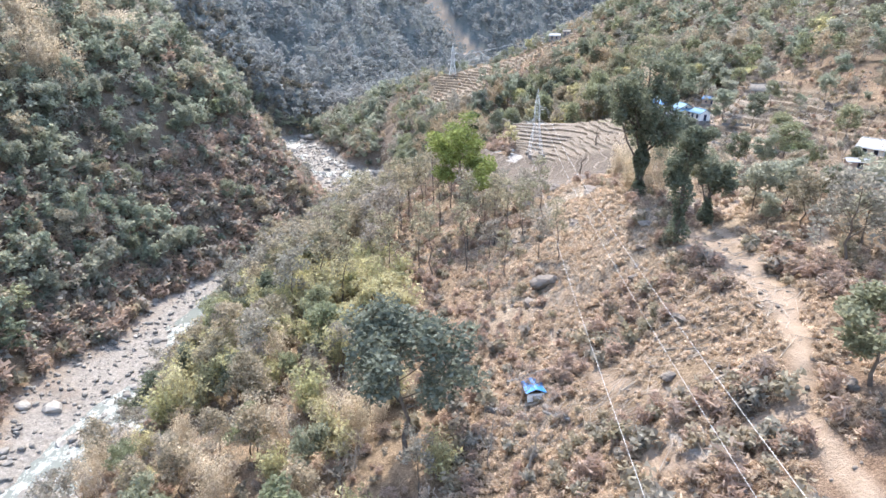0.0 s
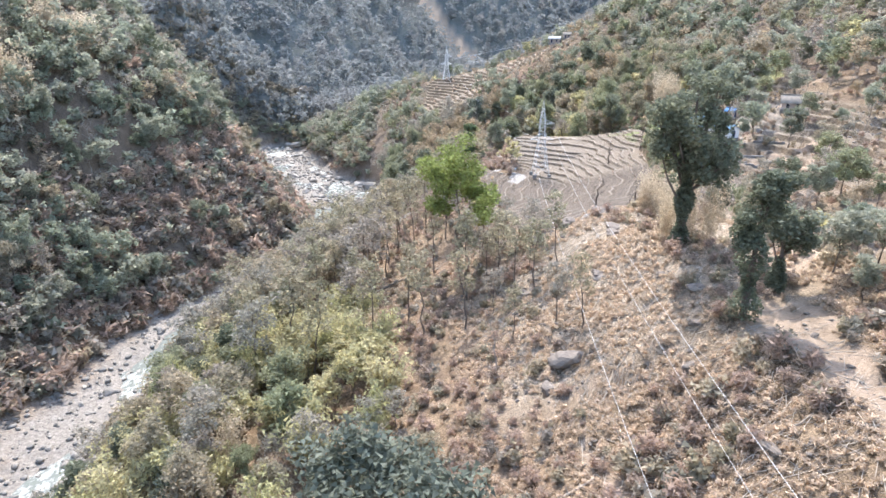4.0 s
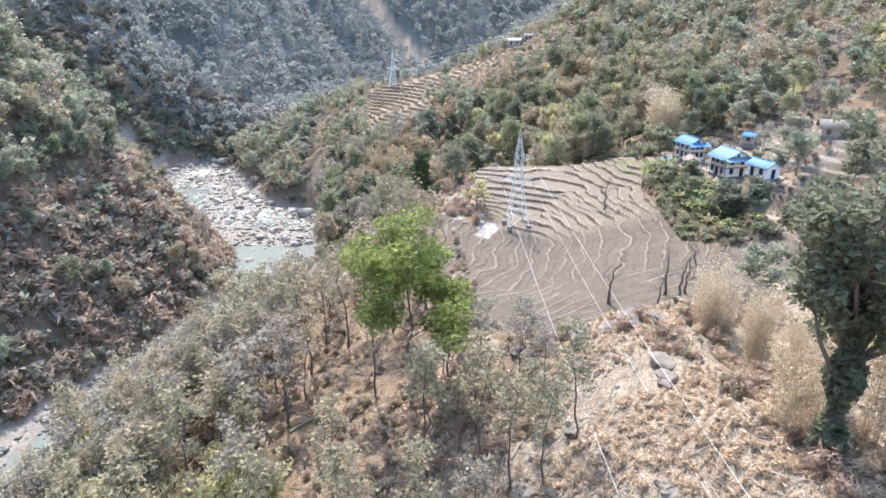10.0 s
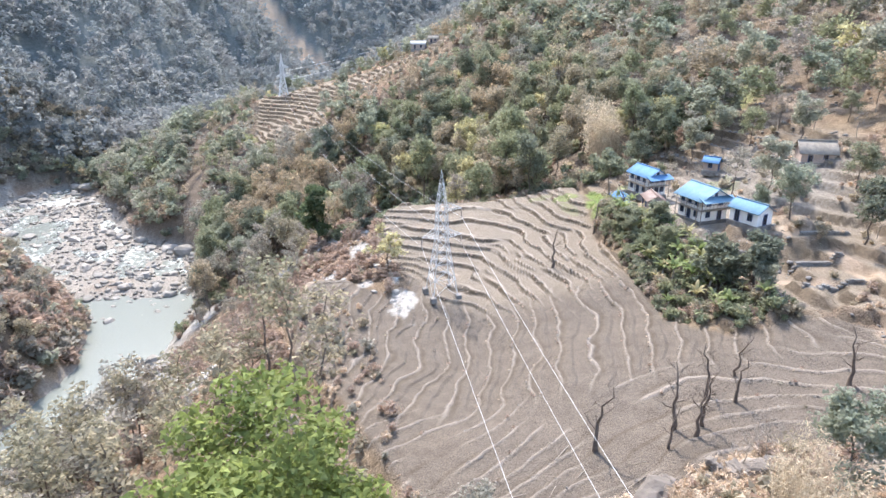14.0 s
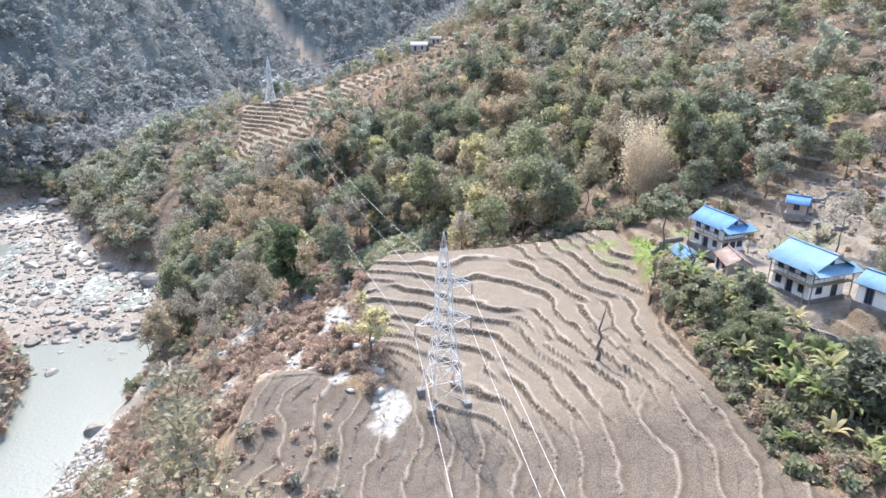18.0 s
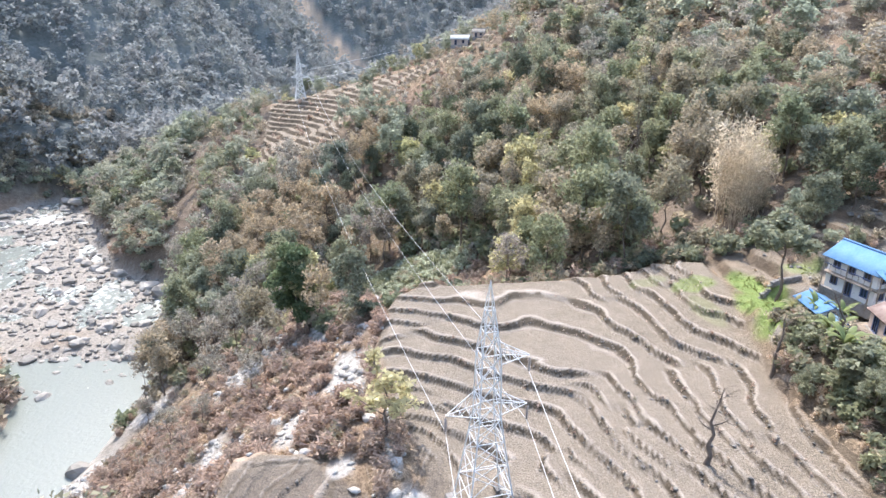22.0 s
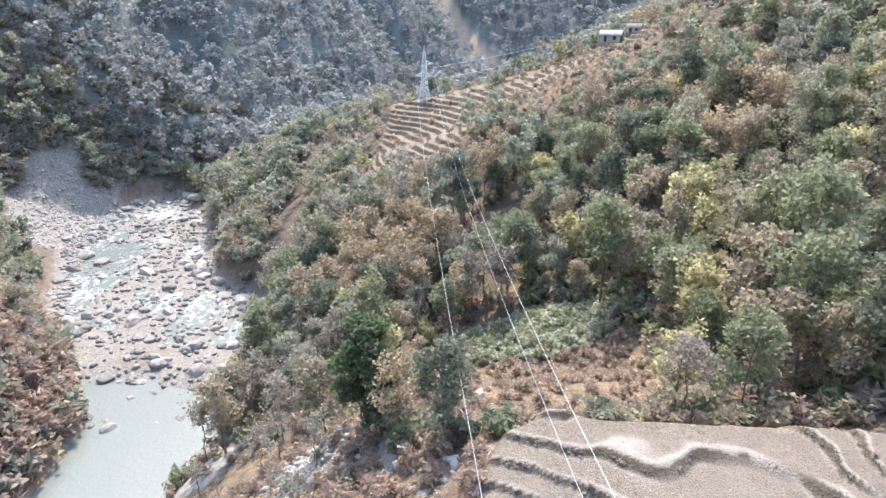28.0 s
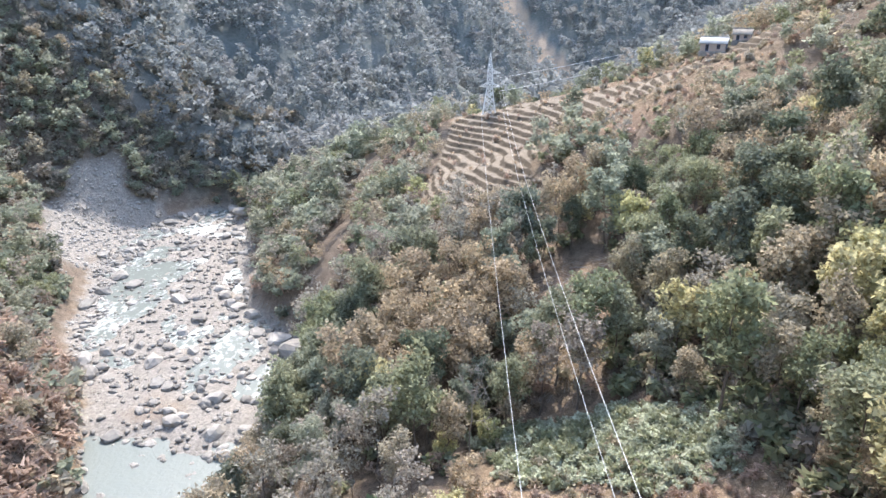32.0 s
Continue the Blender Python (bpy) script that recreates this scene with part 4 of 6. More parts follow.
mix = {"dark": 1.6, "gorge": 6, "green": 2.5, "olive": 3, "grey": 3, "rust": 1.0, "scrub": 0.8, "yellow": 0.4}
sp = far_spots(9000, -200, -38, 60, 470, 311, lambda x, y: (y > -1.25 * x - 20) * wood_share(x, y) * (soils(x, y, height(x, y))[1] < 0.3) * (height(x, y) > 10), 3.5, 0.55, 1.15)
sp = [q for q in sp if not (205 < q[1] < 335 and q[2] < 44)]
wood_stuff("far_woods", "dense grey-green scrub woods on the steep gorge side", sp, pick({"gorge": 11, "dark": 1.5, "green": 1, "olive": 1.6, "grey": 3.5, "rust": 0.3, "scrub": 1.2}, len(sp), 312), 0.14)
sp = far_spots(3000, -110, 130, 350, 480, 313, lambda x, y: wood_share(x, y) * (height(x, y) > 9), 4.0, 0.5, 0.95)
spur_kinds = [("bare", "grey", "rust")[i % 3] if math.hypot((q[0] + 48) / 20, (q[1] - 374) / 26) < 1 else k for i, (q, k) in enumerate(zip(sp, pick(mix, len(sp), 314)))]
wood_stuff("far_woods", "mixed green and brown woods on the spur", sp, spur_kinds, 0.16)
sp = far_spots(6500, 92, 250, 60, 460, 315, lambda x, y: wood_share(x, y) * (x < 1.15 * (y - 50)), 4.2, 0.6, 1.15)
near_sp, far_sp = [q for q in sp if q[1] < 320 and q[0] < 165], [q for q in sp if not (q[1] < 320 and q[0] < 165)]
wood_stuff("far_woods", "mixed green woods on the upper hillside", near_sp, pick({**mix, "bare": 1.5}, len(near_sp), 316), 0.36)
wood_stuff("far_woods", "mixed green woods high on the hillside", far_sp, pick(mix, len(far_sp), 316), 0.12)
# far trees all take the haze-paled leaf colour
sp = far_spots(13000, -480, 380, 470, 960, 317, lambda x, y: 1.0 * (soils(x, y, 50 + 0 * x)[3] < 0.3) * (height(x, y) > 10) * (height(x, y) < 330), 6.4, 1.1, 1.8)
wood_stuff("far_woods", "forest covering the far mountain, haze put into its leaf colour", sp, pick({"dark": 6, "green": 3, "olive": 4, "grey": 3}, len(sp), 318), 0.085, "far")
sp = []
for i, (cx, cy, rad) in enumerate(((-136, 221, 7), (-123, 251, 7), (-124, 213, 5), (-133, 207, 6))):
    sp += far_spots(26, cx - rad, cx + rad, cy - rad, cy + rad, 319 + i, lambda x, y: 1.0 + 0 * x, 2.6, 1.1, 1.7)
wood_stuff("far_bamboo", "pinkish straw bamboo high on the left slope", sp, ["straw"] * len(sp), 0.5)


# ---- parts ----
def part(name, bm_or_me, material, parent, label="", smooth=False):
    if isinstance(bm_or_me, bmesh.types.BMesh):
        me = bpy.data.meshes.new(name)
        bm_or_me.to_mesh(me)
        bm_or_me.free()
        me.materials.append(material)
        if smooth:
            me.shade_smooth()
    else:
        me = bm_or_me
    ob = new(name, me)
    ob.parent = parent
    return tagged(ob, label)


def box(sx, sy, sz, x=0, y=0, z=0, bevel=0.0, bm=None, rot=None):
    """A box with its base at z."""
    bm = bm or bmesh.new()
    m = Matrix.Translation((x, y, z + sz / 2)) @ (rot or Matrix()) @ Matrix.Diagonal((sx, sy, sz, 1))
    g = bmesh.ops.create_cube(bm, size=1, matrix=m)
    if bevel:
        edges = list({e for v in g["verts"] for e in v.link_edges})
        bmesh.ops.bevel(bm, geom=edges, offset=bevel, segments=1, affect="EDGES")
    return bm


def bar_mesh(name, a, b, r, material, sides=4):
    v, f = tube([a, b], [r, r], sides)
    return np_mesh(name, v, f, material)


def empty(name, x, y, z, turn=0.0, scale=1.0):
    ob = new(name)
    ob.matrix_world = Matrix.Translation((x, y, z)) @ Matrix.Rotation(turn, 4, "Z") @ Matrix.Diagonal((scale, scale, scale, 1))
    return ob


STEEL = surface("galvanised_steel", [(0.60, 0.60, 0.59), (0.72, 0.72, 0.71)], 3.0, 0.5, 0.15, relief=0.1)
CABLE = surface("aluminium_cable", [(0.60, 0.60, 0.60), (0.70, 0.70, 0.70)], 3.0, 0.4, 0.3, relief=0.05)
GLASSY = surface("insulator_glaze", [(0.30, 0.24, 0.20), (0.40, 0.33, 0.28)], 3.0, 0.25)
ROOF_BLUE = surface("blue_roof_sheet", [(0.065, 0.165, 0.315), (0.09, 0.205, 0.365), (0.13, 0.25, 0.385)], 0.5, 0.85, 0.0, relief=0.15, fine=10)
ROOF_PALE = surface("faded_blue_roof_sheet", [(0.105, 0.215, 0.315), (0.14, 0.255, 0.355), (0.185, 0.295, 0.38)], 0.4, 0.85, 0.0, relief=0.15, fine=10)
ROOF_RUST = surface("rusty_roof_sheet", [(0.13, 0.085, 0.07), (0.20, 0.14, 0.12), (0.26, 0.21, 0.19)], 0.8, 0.8, 0.0, relief=0.2)
ROOF_GREY = surface("grey_roof_sheet", [(0.20, 0.20, 0.20), (0.28, 0.28, 0.27), (0.34, 0.34, 0.33)], 0.5, 0.7, 0.0, relief=0.15)
ROOF_TIN = surface("bright_tin_roof_sheet", [(0.46, 0.46, 0.45), (0.56, 0.56, 0.55), (0.62, 0.62, 0.61)], 0.5, 0.6, 0.2, relief=0.15)
THATCH = surface("grey_thatch", [(0.20, 0.17, 0.14), (0.32, 0.28, 0.23)], 1.5, 0.95, relief=0.9, dist=0.1)
PLASTER = surface("white_plaster", [(0.74, 0.72, 0.69), (0.84, 0.82, 0.79), (0.88, 0.86, 0.83)], 0.7, 0.85, relief=0.2)
MUD = surface("pink_mud_plaster", [(0.40, 0.31, 0.26), (0.50, 0.40, 0.34)], 0.7, 0.9, relief=0.3)
TRIM_BLUE = surface("dark_blue_paint", [(0.035, 0.06, 0.14), (0.06, 0.09, 0.19)], 2.0, 0.5)
PANE = surface("window_dark", [(0.015, 0.018, 0.022), (0.03, 0.034, 0.04)], 2.0, 0.15)
TARP = surface("blue_tarpaulin", [(0.03, 0.18, 0.52), (0.05, 0.25, 0.62)], 1.2, 0.4, relief=0.5, dist=0.05)
STONE_WALL = surface("dry_stone", [(0.17, 0.155, 0.14), (0.27, 0.25, 0.23), (0.34, 0.32, 0.30)], 1.4, 0.9, relief=0.9, dist=0.15, rnd=0.4)


# ---- pylons and cables ----
def pylon(x, y, z, turn, top, base_half, label, k=1.0):
    root = tagged(empty("pylon", x, y, z, turn), label, "pylon", "power line pylons")
    levels = [0.0, 0.14, 0.26, 0.36, 0.45, 0.54, 0.63, 0.72, 0.81, 0.89]
    half = lambda f: base_half * float(np.interp(f, (0, 0.45, 0.72, 1.0), (1.0, 0.40, 0.34, 0.03)))
    corner = lambda n, f: Vector((half(f) * (1, -1, -1, 1)[n], half(f) * (1, 1, -1, -1)[n], f * top))
    for c4 in range(4):
        v, f = tube([corner(c4, 0) - Vector((0, 0, 0.6)), corner(c4, 0.45), corner(c4, 0.72), (0, 0, top)], [0.10 * k, 0.08 * k, 0.07 * k, 0.04 * k], 4)
        part("leg", np_mesh("pylon_leg", v, f, STEEL), STEEL, root)
        c = corner(c4, 0)
        part("footing", box(0.9, 0.9, 0.9, c.x, c.y, -0.7, 0.04), STONE_WALL, root, "squat concrete footing")
    for a, b in zip(levels, levels[1:]):
        for c4 in range(4):
            j = (c4 + 1) % 4
            pieces = [tube([corner(c4, a), corner(j, b)], [0.05 * k, 0.05 * k], 4), tube([corner(j, a), corner(c4, b)], [0.05 * k, 0.05 * k], 4), tube([corner(c4, b), corner(j, b)], [0.05 * k, 0.05 * k], 4)]
            part("brace", np_mesh("pylon_brace", *joined(pieces), STEEL), STEEL, root)
    tips = []
    for side, f in ((-1, 0.47), (1, 0.47), (1, 0.68)):
        reach, g = side * 3.25, f + 0.05
        tip = Vector((reach, 0, f * top + 0.1))
        pieces = []
        for sy in (-1, 1):
            lo, hi = Vector((side * half(f), sy * half(f), f * top)), Vector((side * half(g), sy * half(g), g * top + 0.3))
            pieces += [tube([lo, tip], [0.06 * k, 0.05 * k], 4), tube([hi, tip], [0.055 * k, 0.045 * k], 4)]
            for q in (0.3, 0.6):
                pieces += [tube([lo.lerp(tip, q), hi.lerp(tip, q)], [0.035 * k, 0.035 * k], 4), tube([lo.lerp(tip, q), hi.lerp(tip, q - 0.3)], [0.035 * k, 0.035 * k], 4)]
        for q in (0.25, 0.5, 0.75):
            a, b = Vector((side * half(f), -half(f), f * top)).lerp(tip, q), Vector((side * half(f), half(f), f * top)).lerp(tip, q)
            pieces.append(tube([a, b], [0.035 * k, 0.035 * k], 4))
        part("crossarm", np_mesh("pylon_arm", *joined(pieces), STEEL), STEEL, root)
        discs = []
        for i in range(7):
            zz = tip.z - 0.25 - 0.17 * i
            discs.append(tube([(tip.x, 0, zz), (tip.x, 0, zz - 0.06), (tip.x, 0, zz - 0.15)], [0.04, 0.15, 0.04], 8))
        part("insulator", np_mesh("insulator", *joined(discs), GLASSY, True), GLASSY, root, "brown disc insulator string")
        tips.append(Matrix.Translation((x, y, z)) @ Matrix.Rotation(turn, 4, "Z") @ Vector((tip.x, 0, tip.z - 1.45)))
    return tips


def cable(a, b, sag, radius=0.022):
    a, b = Vector(a), Vector(b)
    pts = []
    for i in range(41):
        s = i / 40
        p = a.lerp(b, s)
        p.z -= 4 * sag * s * (1 - s)
        pts.append(p)
    v, f = tube(pts, [radius] * 41, 5)
    tagged(new("power_cable", np_mesh("power_cable", v, f, CABLE, True)), "thin bright aluminium cable strung between pylons", "cable", "power line cables")


LINE_TURN = math.atan2(-22.0, 236.0)
P1 = (28.8, 198.8, ground_z(28.8, 198.8) + 0.4)
P2 = (6.4, 435.0, ground_z(6.4, 435.0))
tips1 = pylon(*P1, -LINE_TURN, 69.4 - P1[2], 2.1, "grey steel lattice pylon standing on a terraced field", 0.72)
tips2 = pylon(*P2, -LINE_TURN, 73.4 - P2[2], 2.3, "grey steel lattice pylon on a terraced spur", 2.6)
for k in range(3):
    cable(tips1[k], tips2[k], 6.5)
for k, far_end in enumerate(((6.6, -60, 70.7), (14.7, -60, 70.7), (14.6, -60, 75.0))):
    cable(tips1[k], far_end, 6.75, 0.02)
cable(tips2[1], (150, 520, 92), 3, 0.06), cable(tips2[2], (150, 520, 96), 3, 0.06)


# ---- houses ----
def sheet_roof(L, W, rise, over, thick=0.07, ribs=0.0):
    """Two ribbed metal slopes over a ridge along y, with thickness."""
    n = max(8, int((L + 2 * over) / 0.28)) * 2
    ys = np.linspace(-L / 2 - over, L / 2 + over, n + 1)
    rib = 0.035 * (np.arange(n + 1) % 2)
    half = W / 2 + over
    drop = rise * half / (W / 2)
    vs, fs = [], []
    for up in (0.0, -thick):
        for i, y in enumerate(ys):
            vs += [(-half, y, rise - drop + rib[i] + up), (0, y, rise + rib[i] + up), (half, y, rise - drop + rib[i] + up)]
    m = 3 * (n + 1)
    for i in range(n):
        a = 3 * i
        for k in (0, 1):
            fs.append((a + k, a + k + 1, a + k + 4, a + k + 3))
            fs.append((m + a + k + 3, m + a + k + 4, m + a + k + 1, m + a + k))
        fs.append((a, a + 3, m + a + 3, m + a)), fs.append((a + 5, a + 2, m + a + 2, m + a + 5))
    for a in (0, 3 * n):
        for k in (0, 1):
            fs.append((a + k, m + a + k, m + a + k + 1, a + k + 1) if a == 0 else (a + k, a + k + 1, m + a + k + 1, m + a + k))
    return vs, fs


def window(parent, x, y, z, w, h, facing, frame_mat=TRIM_BLUE):
    """A framed window set proud of a wall; facing: the outward axis."""
    root = new("window")
    root.parent = parent
    ang = {"-y": 0, "y": math.pi, "-x": -math.pi / 2, "x": math.pi / 2}[facing]
    root.matrix_basis = Matrix.Translation((x, y, z)) @ Matrix.Rotation(ang, 4, "Z")
    bm = box(w + 0.2, 0.10, 0.1, 0, -0.05, -0.1)
    box(w + 0.2, 0.10, 0.1, 0, -0.05, h, bm=bm)
    for sx in (-1, 1):
        box(0.1, 0.10, h, sx * (w / 2 + 0.05), -0.05, 0, bm=bm)
    box(0.05, 0.08, h, 0, -0.05, 0, bm=bm)
    part("frame", bm, frame_mat, root)
    part("pane", box(w, 0.04, h, 0, -0.02, 0), PANE, root)


def house(x, y, z, turn, L, W, wall_h, storeys, rise, roof, wall, label, over=0.7, lower=None, balcony=False, openings=(), floor_h=0.5, hip=False):
    root = tagged(empty("house", x, y, z, turn), label, "house", "village houses")
    part("plinth", box(W + 0.5, L + 0.5, floor_h + 0.9, 0, 0, -0.9, 0.05), STONE_WALL, root, "grey stone plinth")
    for s in range(storeys):
        part("wall", box(W, L, wall_h, 0, 0, floor_h + s * wall_h), lower if (lower and s == 0) else wall, root)
        if s:
            part("floor_band", box(W + 0.16, L + 0.16, 0.16, 0, 0, floor_h + s * wall_h - 0.1), TRIM_BLUE, root, "dark painted floor band")
    top = floor_h + storeys * wall_h
    for sy in (-1, 1):
        bm = bmesh.new()
        vs = [bm.verts.new((sx * W / 2, sy * L / 2 - sy * t, top)) for t in (0, 0.3) for sx in (-1, 1)] + [bm.verts.new((0, sy * L / 2 - sy * t, top + rise)) for t in (0, 0.3)]
        bm.faces.new((vs[0], vs[1], vs[4])), bm.faces.new((vs[3], vs[2], vs[5])), bm.faces.new((vs[0], vs[4], vs[5], vs[2])), bm.faces.new((vs[1], vs[3], vs[5], vs[4]))
        part("gable", bm, wall, root)
    v, f = sheet_roof(L, W, rise, over)
    me = np_mesh("roof_sheet", np.array(v) + (0, 0, top + 0.08), f, roof)
    part("roof", me, roof, root)
    part("ridge_cap", np_mesh("ridge_cap", *tube([(0, -L / 2 - over, top + rise + 0.12), (0, L / 2 + over, top + rise + 0.12)], [0.13, 0.13], 6), roof), roof, root)
    if hip:
        bm = box(W + 1.2, 1.7, 0.08, 0, -L / 2 - 0.75, top - 0.12, rot=Matrix.Rotation(radians(22), 4, "X"))
        part("pent_roof", bm, roof, root, "sloping metal pent roof under the gable")
    for ox, oy, oz, w, h, facing in openings:
        window(root, ox, oy, oz, w, h, facing)
    if balcony:
        zb = floor_h + wall_h
        for side, (bx, by, sx, sy) in {"front": (0, -L / 2 - 0.35, W + 0.9, 0.7), "side": (-W / 2 - 0.35, 0, 0.7, L)}.items():
            part("balcony_floor", box(sx, sy, 0.12, bx, by, zb - 0.05), WOOD, root)
            part("rail", box(sx, 0.06, 0.08, bx, by - sy / 2 + 0.05, zb + 0.9) if side == "front" else box(0.06, sy, 0.08, bx - sx / 2 + 0.05, by, zb + 0.9), TRIM_BLUE, root)
            n = 2 if side == "front" else 3
            for i in range(n):
                q = (i / (n - 1) - 0.5)
                px_, py_ = (bx + q * (sx - 0.2), by - sy / 2 + 0.06) if side == "front" else (bx - sx / 2 + 0.06, by + q * (sy - 0.2))
                part("post", box(0.09, 0.09, wall_h * 2 + floor_h - 0.2, px_, py_, 0), WOOD, root, "slim grey timber post")
            for i in range(9):
                q = (i / 8 - 0.5) * 0.94
                px_, py_ = (bx + q * sx, by - sy / 2 + 0.05) if side == "front" else (bx - sx / 2 + 0.05, by + q * sy)
                part("baluster", box(0.035, 0.035, 0.85, px_, py_, zb + 0.05), WOOD, root)
    return root


gz = lambda x, y: ground_z(x, y)


def openings(L, W, floor_h, wall_h, storeys, front=3, side=3, attic=0.0):
    """Doors and windows on the front gable wall and the valley side."""
    out = []
    for s_ in range(storeys):
        for k in range(front):
            door = s_ == 0 and k == front // 2
            out.append(((k - (front - 1) / 2) * W / (front + 0.3), -L / 2 - 0.01, floor_h + s_ * wall_h + (0.1 if door else 0.65), 0.62, 1.55 if door else 0.95, "-y"))
        for k in range(side):
            door = s_ == 0 and k % 2 == 1
            out.append((-W / 2 - 0.01, (k - (side - 1) / 2) * L / (side + 0.2), floor_h + s_ * wall_h + (0.1 if door else 0.65), 0.62, 1.55 if door else 0.95, "-x"))
    if attic:
        out.append((0, -L / 2 - 0.01, floor_h + storeys * wall_h + attic, 0.35, 0.45, "-y"))
    return out


def home(x, y, z, turn, L, W, wall_h, storeys, rise, roof, wall, label, front=2, side=2, attic=0.0, floor_h=0.4, **more):
    return house(x, y, z, turn, L, W, wall_h, storeys, rise, roof, wall, label, floor_h=floor_h, openings=openings(L, W, floor_h, wall_h, storeys, front, side, attic), **more)


home(70.2, 209.9, gz(70, 206.5) + 0.4, 0.12, 5.6, 3.8, 1.75, 2, 1.15, ROOF_BLUE, PLASTER, "two-storey white house with a blue metal roof and balcony", 3, 3, 0.2, over=0.5, balcony=True, hip=True)
home(71.4, 194.6, gz(70.5, 192) + 0.1, 0.10, 5.2, 5.2, 1.85, 2, 1.45, ROOF_PALE, PLASTER, "large white plastered house with faded blue metal roof", 2, 3, 0.3, over=0.75, balcony=True, hip=True)
home(73.6, 186.0, gz(73.6, 185) + 0.3, 0.25, 4.8, 3.2, 2.1, 1, 0.95, ROOF_PALE, PLASTER, "small white outhouse with a pale blue metal roof", 1, 2, over=0.4)
home(66.2, 180.6, gz(66.2, 180) - 0.1, 0.5, 1.6, 1.3, 1.4, 1, 0.3, ROOF_TIN, MUD, "tiny yard shed with a bright tin roof", 1, 1, over=0.25, floor_h=0.1)
home(67.0, 201.9, gz(66.8, 201) - 0.1, -0.30, 4.4, 3.0, 1.8, 1, 0.8, ROOF_RUST, MUD, "low mud-walled shed with a rusty metal roof", 1, 2, over=0.3, floor_h=0.15)
home(64.9, 208.9, gz(64.6, 208) - 0.2, -0.15, 3.6, 2.5, 1.7, 1, 0.5, ROOF_BLUE, PLASTER, "open cattle shed with bright blue metal roof", 1, 2, over=0.4, floor_h=0.15)
home(64.2, 205.6, gz(64.2, 205) - 0.2, -0.25, 1.8, 1.8, 1.2, 1, 0.35, ROOF_PALE, MUD, "tiny lean-to with pale blue sheet roof", 1, 1, over=0.25, floor_h=0.1)
home(87.0, 214.8, gz(87, 214) - 0.1, 0.7, 2.6, 2.3, 1.7, 1, 0.75, ROOF_BLUE, MUD, "small mud hut with blue metal roof above the village", 1, 1, over=0.35, floor_h=0.2)
home(97.0, 200.6, gz(97, 199), 1.15, 5.4, 3.6, 1.9, 1, 1.6, THATCH, MUD, "mud-walled farmhouse with a grey thatched roof", 2, 2, over=0.55)
home(66.0, 398, gz(66, 396), 1.2, 6.0, 4.2, 2.1, 1, 1.3, ROOF_GREY, MUD, "distant farmhouse with pale grey metal roof on the ridge", 2, 2, over=0.5)
home(73.5, 401, gz(73.5, 399.5), 1.2, 4.0, 3.0, 1.7, 1, 1.2, THATCH, MUD, "distant thatched farm shed on the ridge", 1, 2, over=0.45)
home(88.5, 130.5, gz(88, 129), 0.55, 4.8, 3.6, 2.1, 1, 1.3, ROOF_TIN, PLASTER, "white farmhouse with pale metal roof among terraced plots", 2, 2, over=0.6)


def tarp_shelter(x, y, z, turn):
    root = tagged(empty("tarp_shelter", x, y, z, turn), "small pole shelter covered with a sagging blue tarpaulin", "shelter")
    for sx in (-1.0, 1.0):
        for sy, top in ((-1.1, 1.25), (1.1, 1.25)):
            part("pole", np_mesh("pole", *tube([(sx, sy, -0.4), (sx, sy, top)], [0.05, 0.04], 6), WOOD), WOOD, root)
    part("ridge_pole", np_mesh("ridge_pole", *tube([(0, -1.5, 1.72), (0, 1.5, 1.78)], [0.05, 0.04], 6), WOOD), WOOD, root)
    gx, gy = np.meshgrid(np.linspace(-1.25, 1.25, 13), np.linspace(-1.35, 1.35, 13))
    gz_ = 1.80 - 0.46 * np.abs(gx) + 0.02 * gy - 0.07 * np.sin(np.pi * np.abs(gx) / 1.25) * (1 - (gy / 1.35) ** 2) + 0.02 * np.sin(9 * gx + 4 * gy)
    top = np.stack([gx.ravel(), gy.ravel(), gz_.ravel()], 1)
    idx = np.arange(169).reshape(13, 13)
    quads = np.stack([idx[:-1, :-1].ravel(), idx[:-1, 1:].ravel(), idx[1:, 1:].ravel(), idx[1:, :-1].ravel()], 1)
    part("tarpaulin", np_mesh("tarpaulin", np.concatenate([top, top - (0, 0, 0.02)]), np.concatenate([quads, quads[:, ::-1] + 169]), TARP, True), TARP, root, "bright blue plastic sheet")
    part("side_sheet", box(2.1, 0.03, 1.15, 0, -1.16, -0.1), PLASTER, root, "white plastic front sheet")


tarp_shelter(11.0, 67.5, gz(11.0, 67.5), 0.12)
home(70.5, 107.5, gz(70.5, 106.5), 1.3, 3.6, 2.4, 1.6, 1, 0.3, ROOF_TIN, MUD, "open farm shelter with pale sheet roof", 1, 1, over=0.3, floor_h=0.15)


# ---- dry stone walls round the village, stone by stone ----
STONES = []
for i in range(6):
    r = np.random.RandomState(800 + i)
    bm = box(0.52, 0.42, 0.26, 0, 0, -0.13, 0.04)
    for v in bm.verts:
        v.co += Vector(r.normal(size=3)) * 0.025
    me = bpy.data.meshes.new("stone")
    bm.to_mesh(me)
    bm.free()
    me.materials.append(STONE_WALL)
    STONES.append(me)


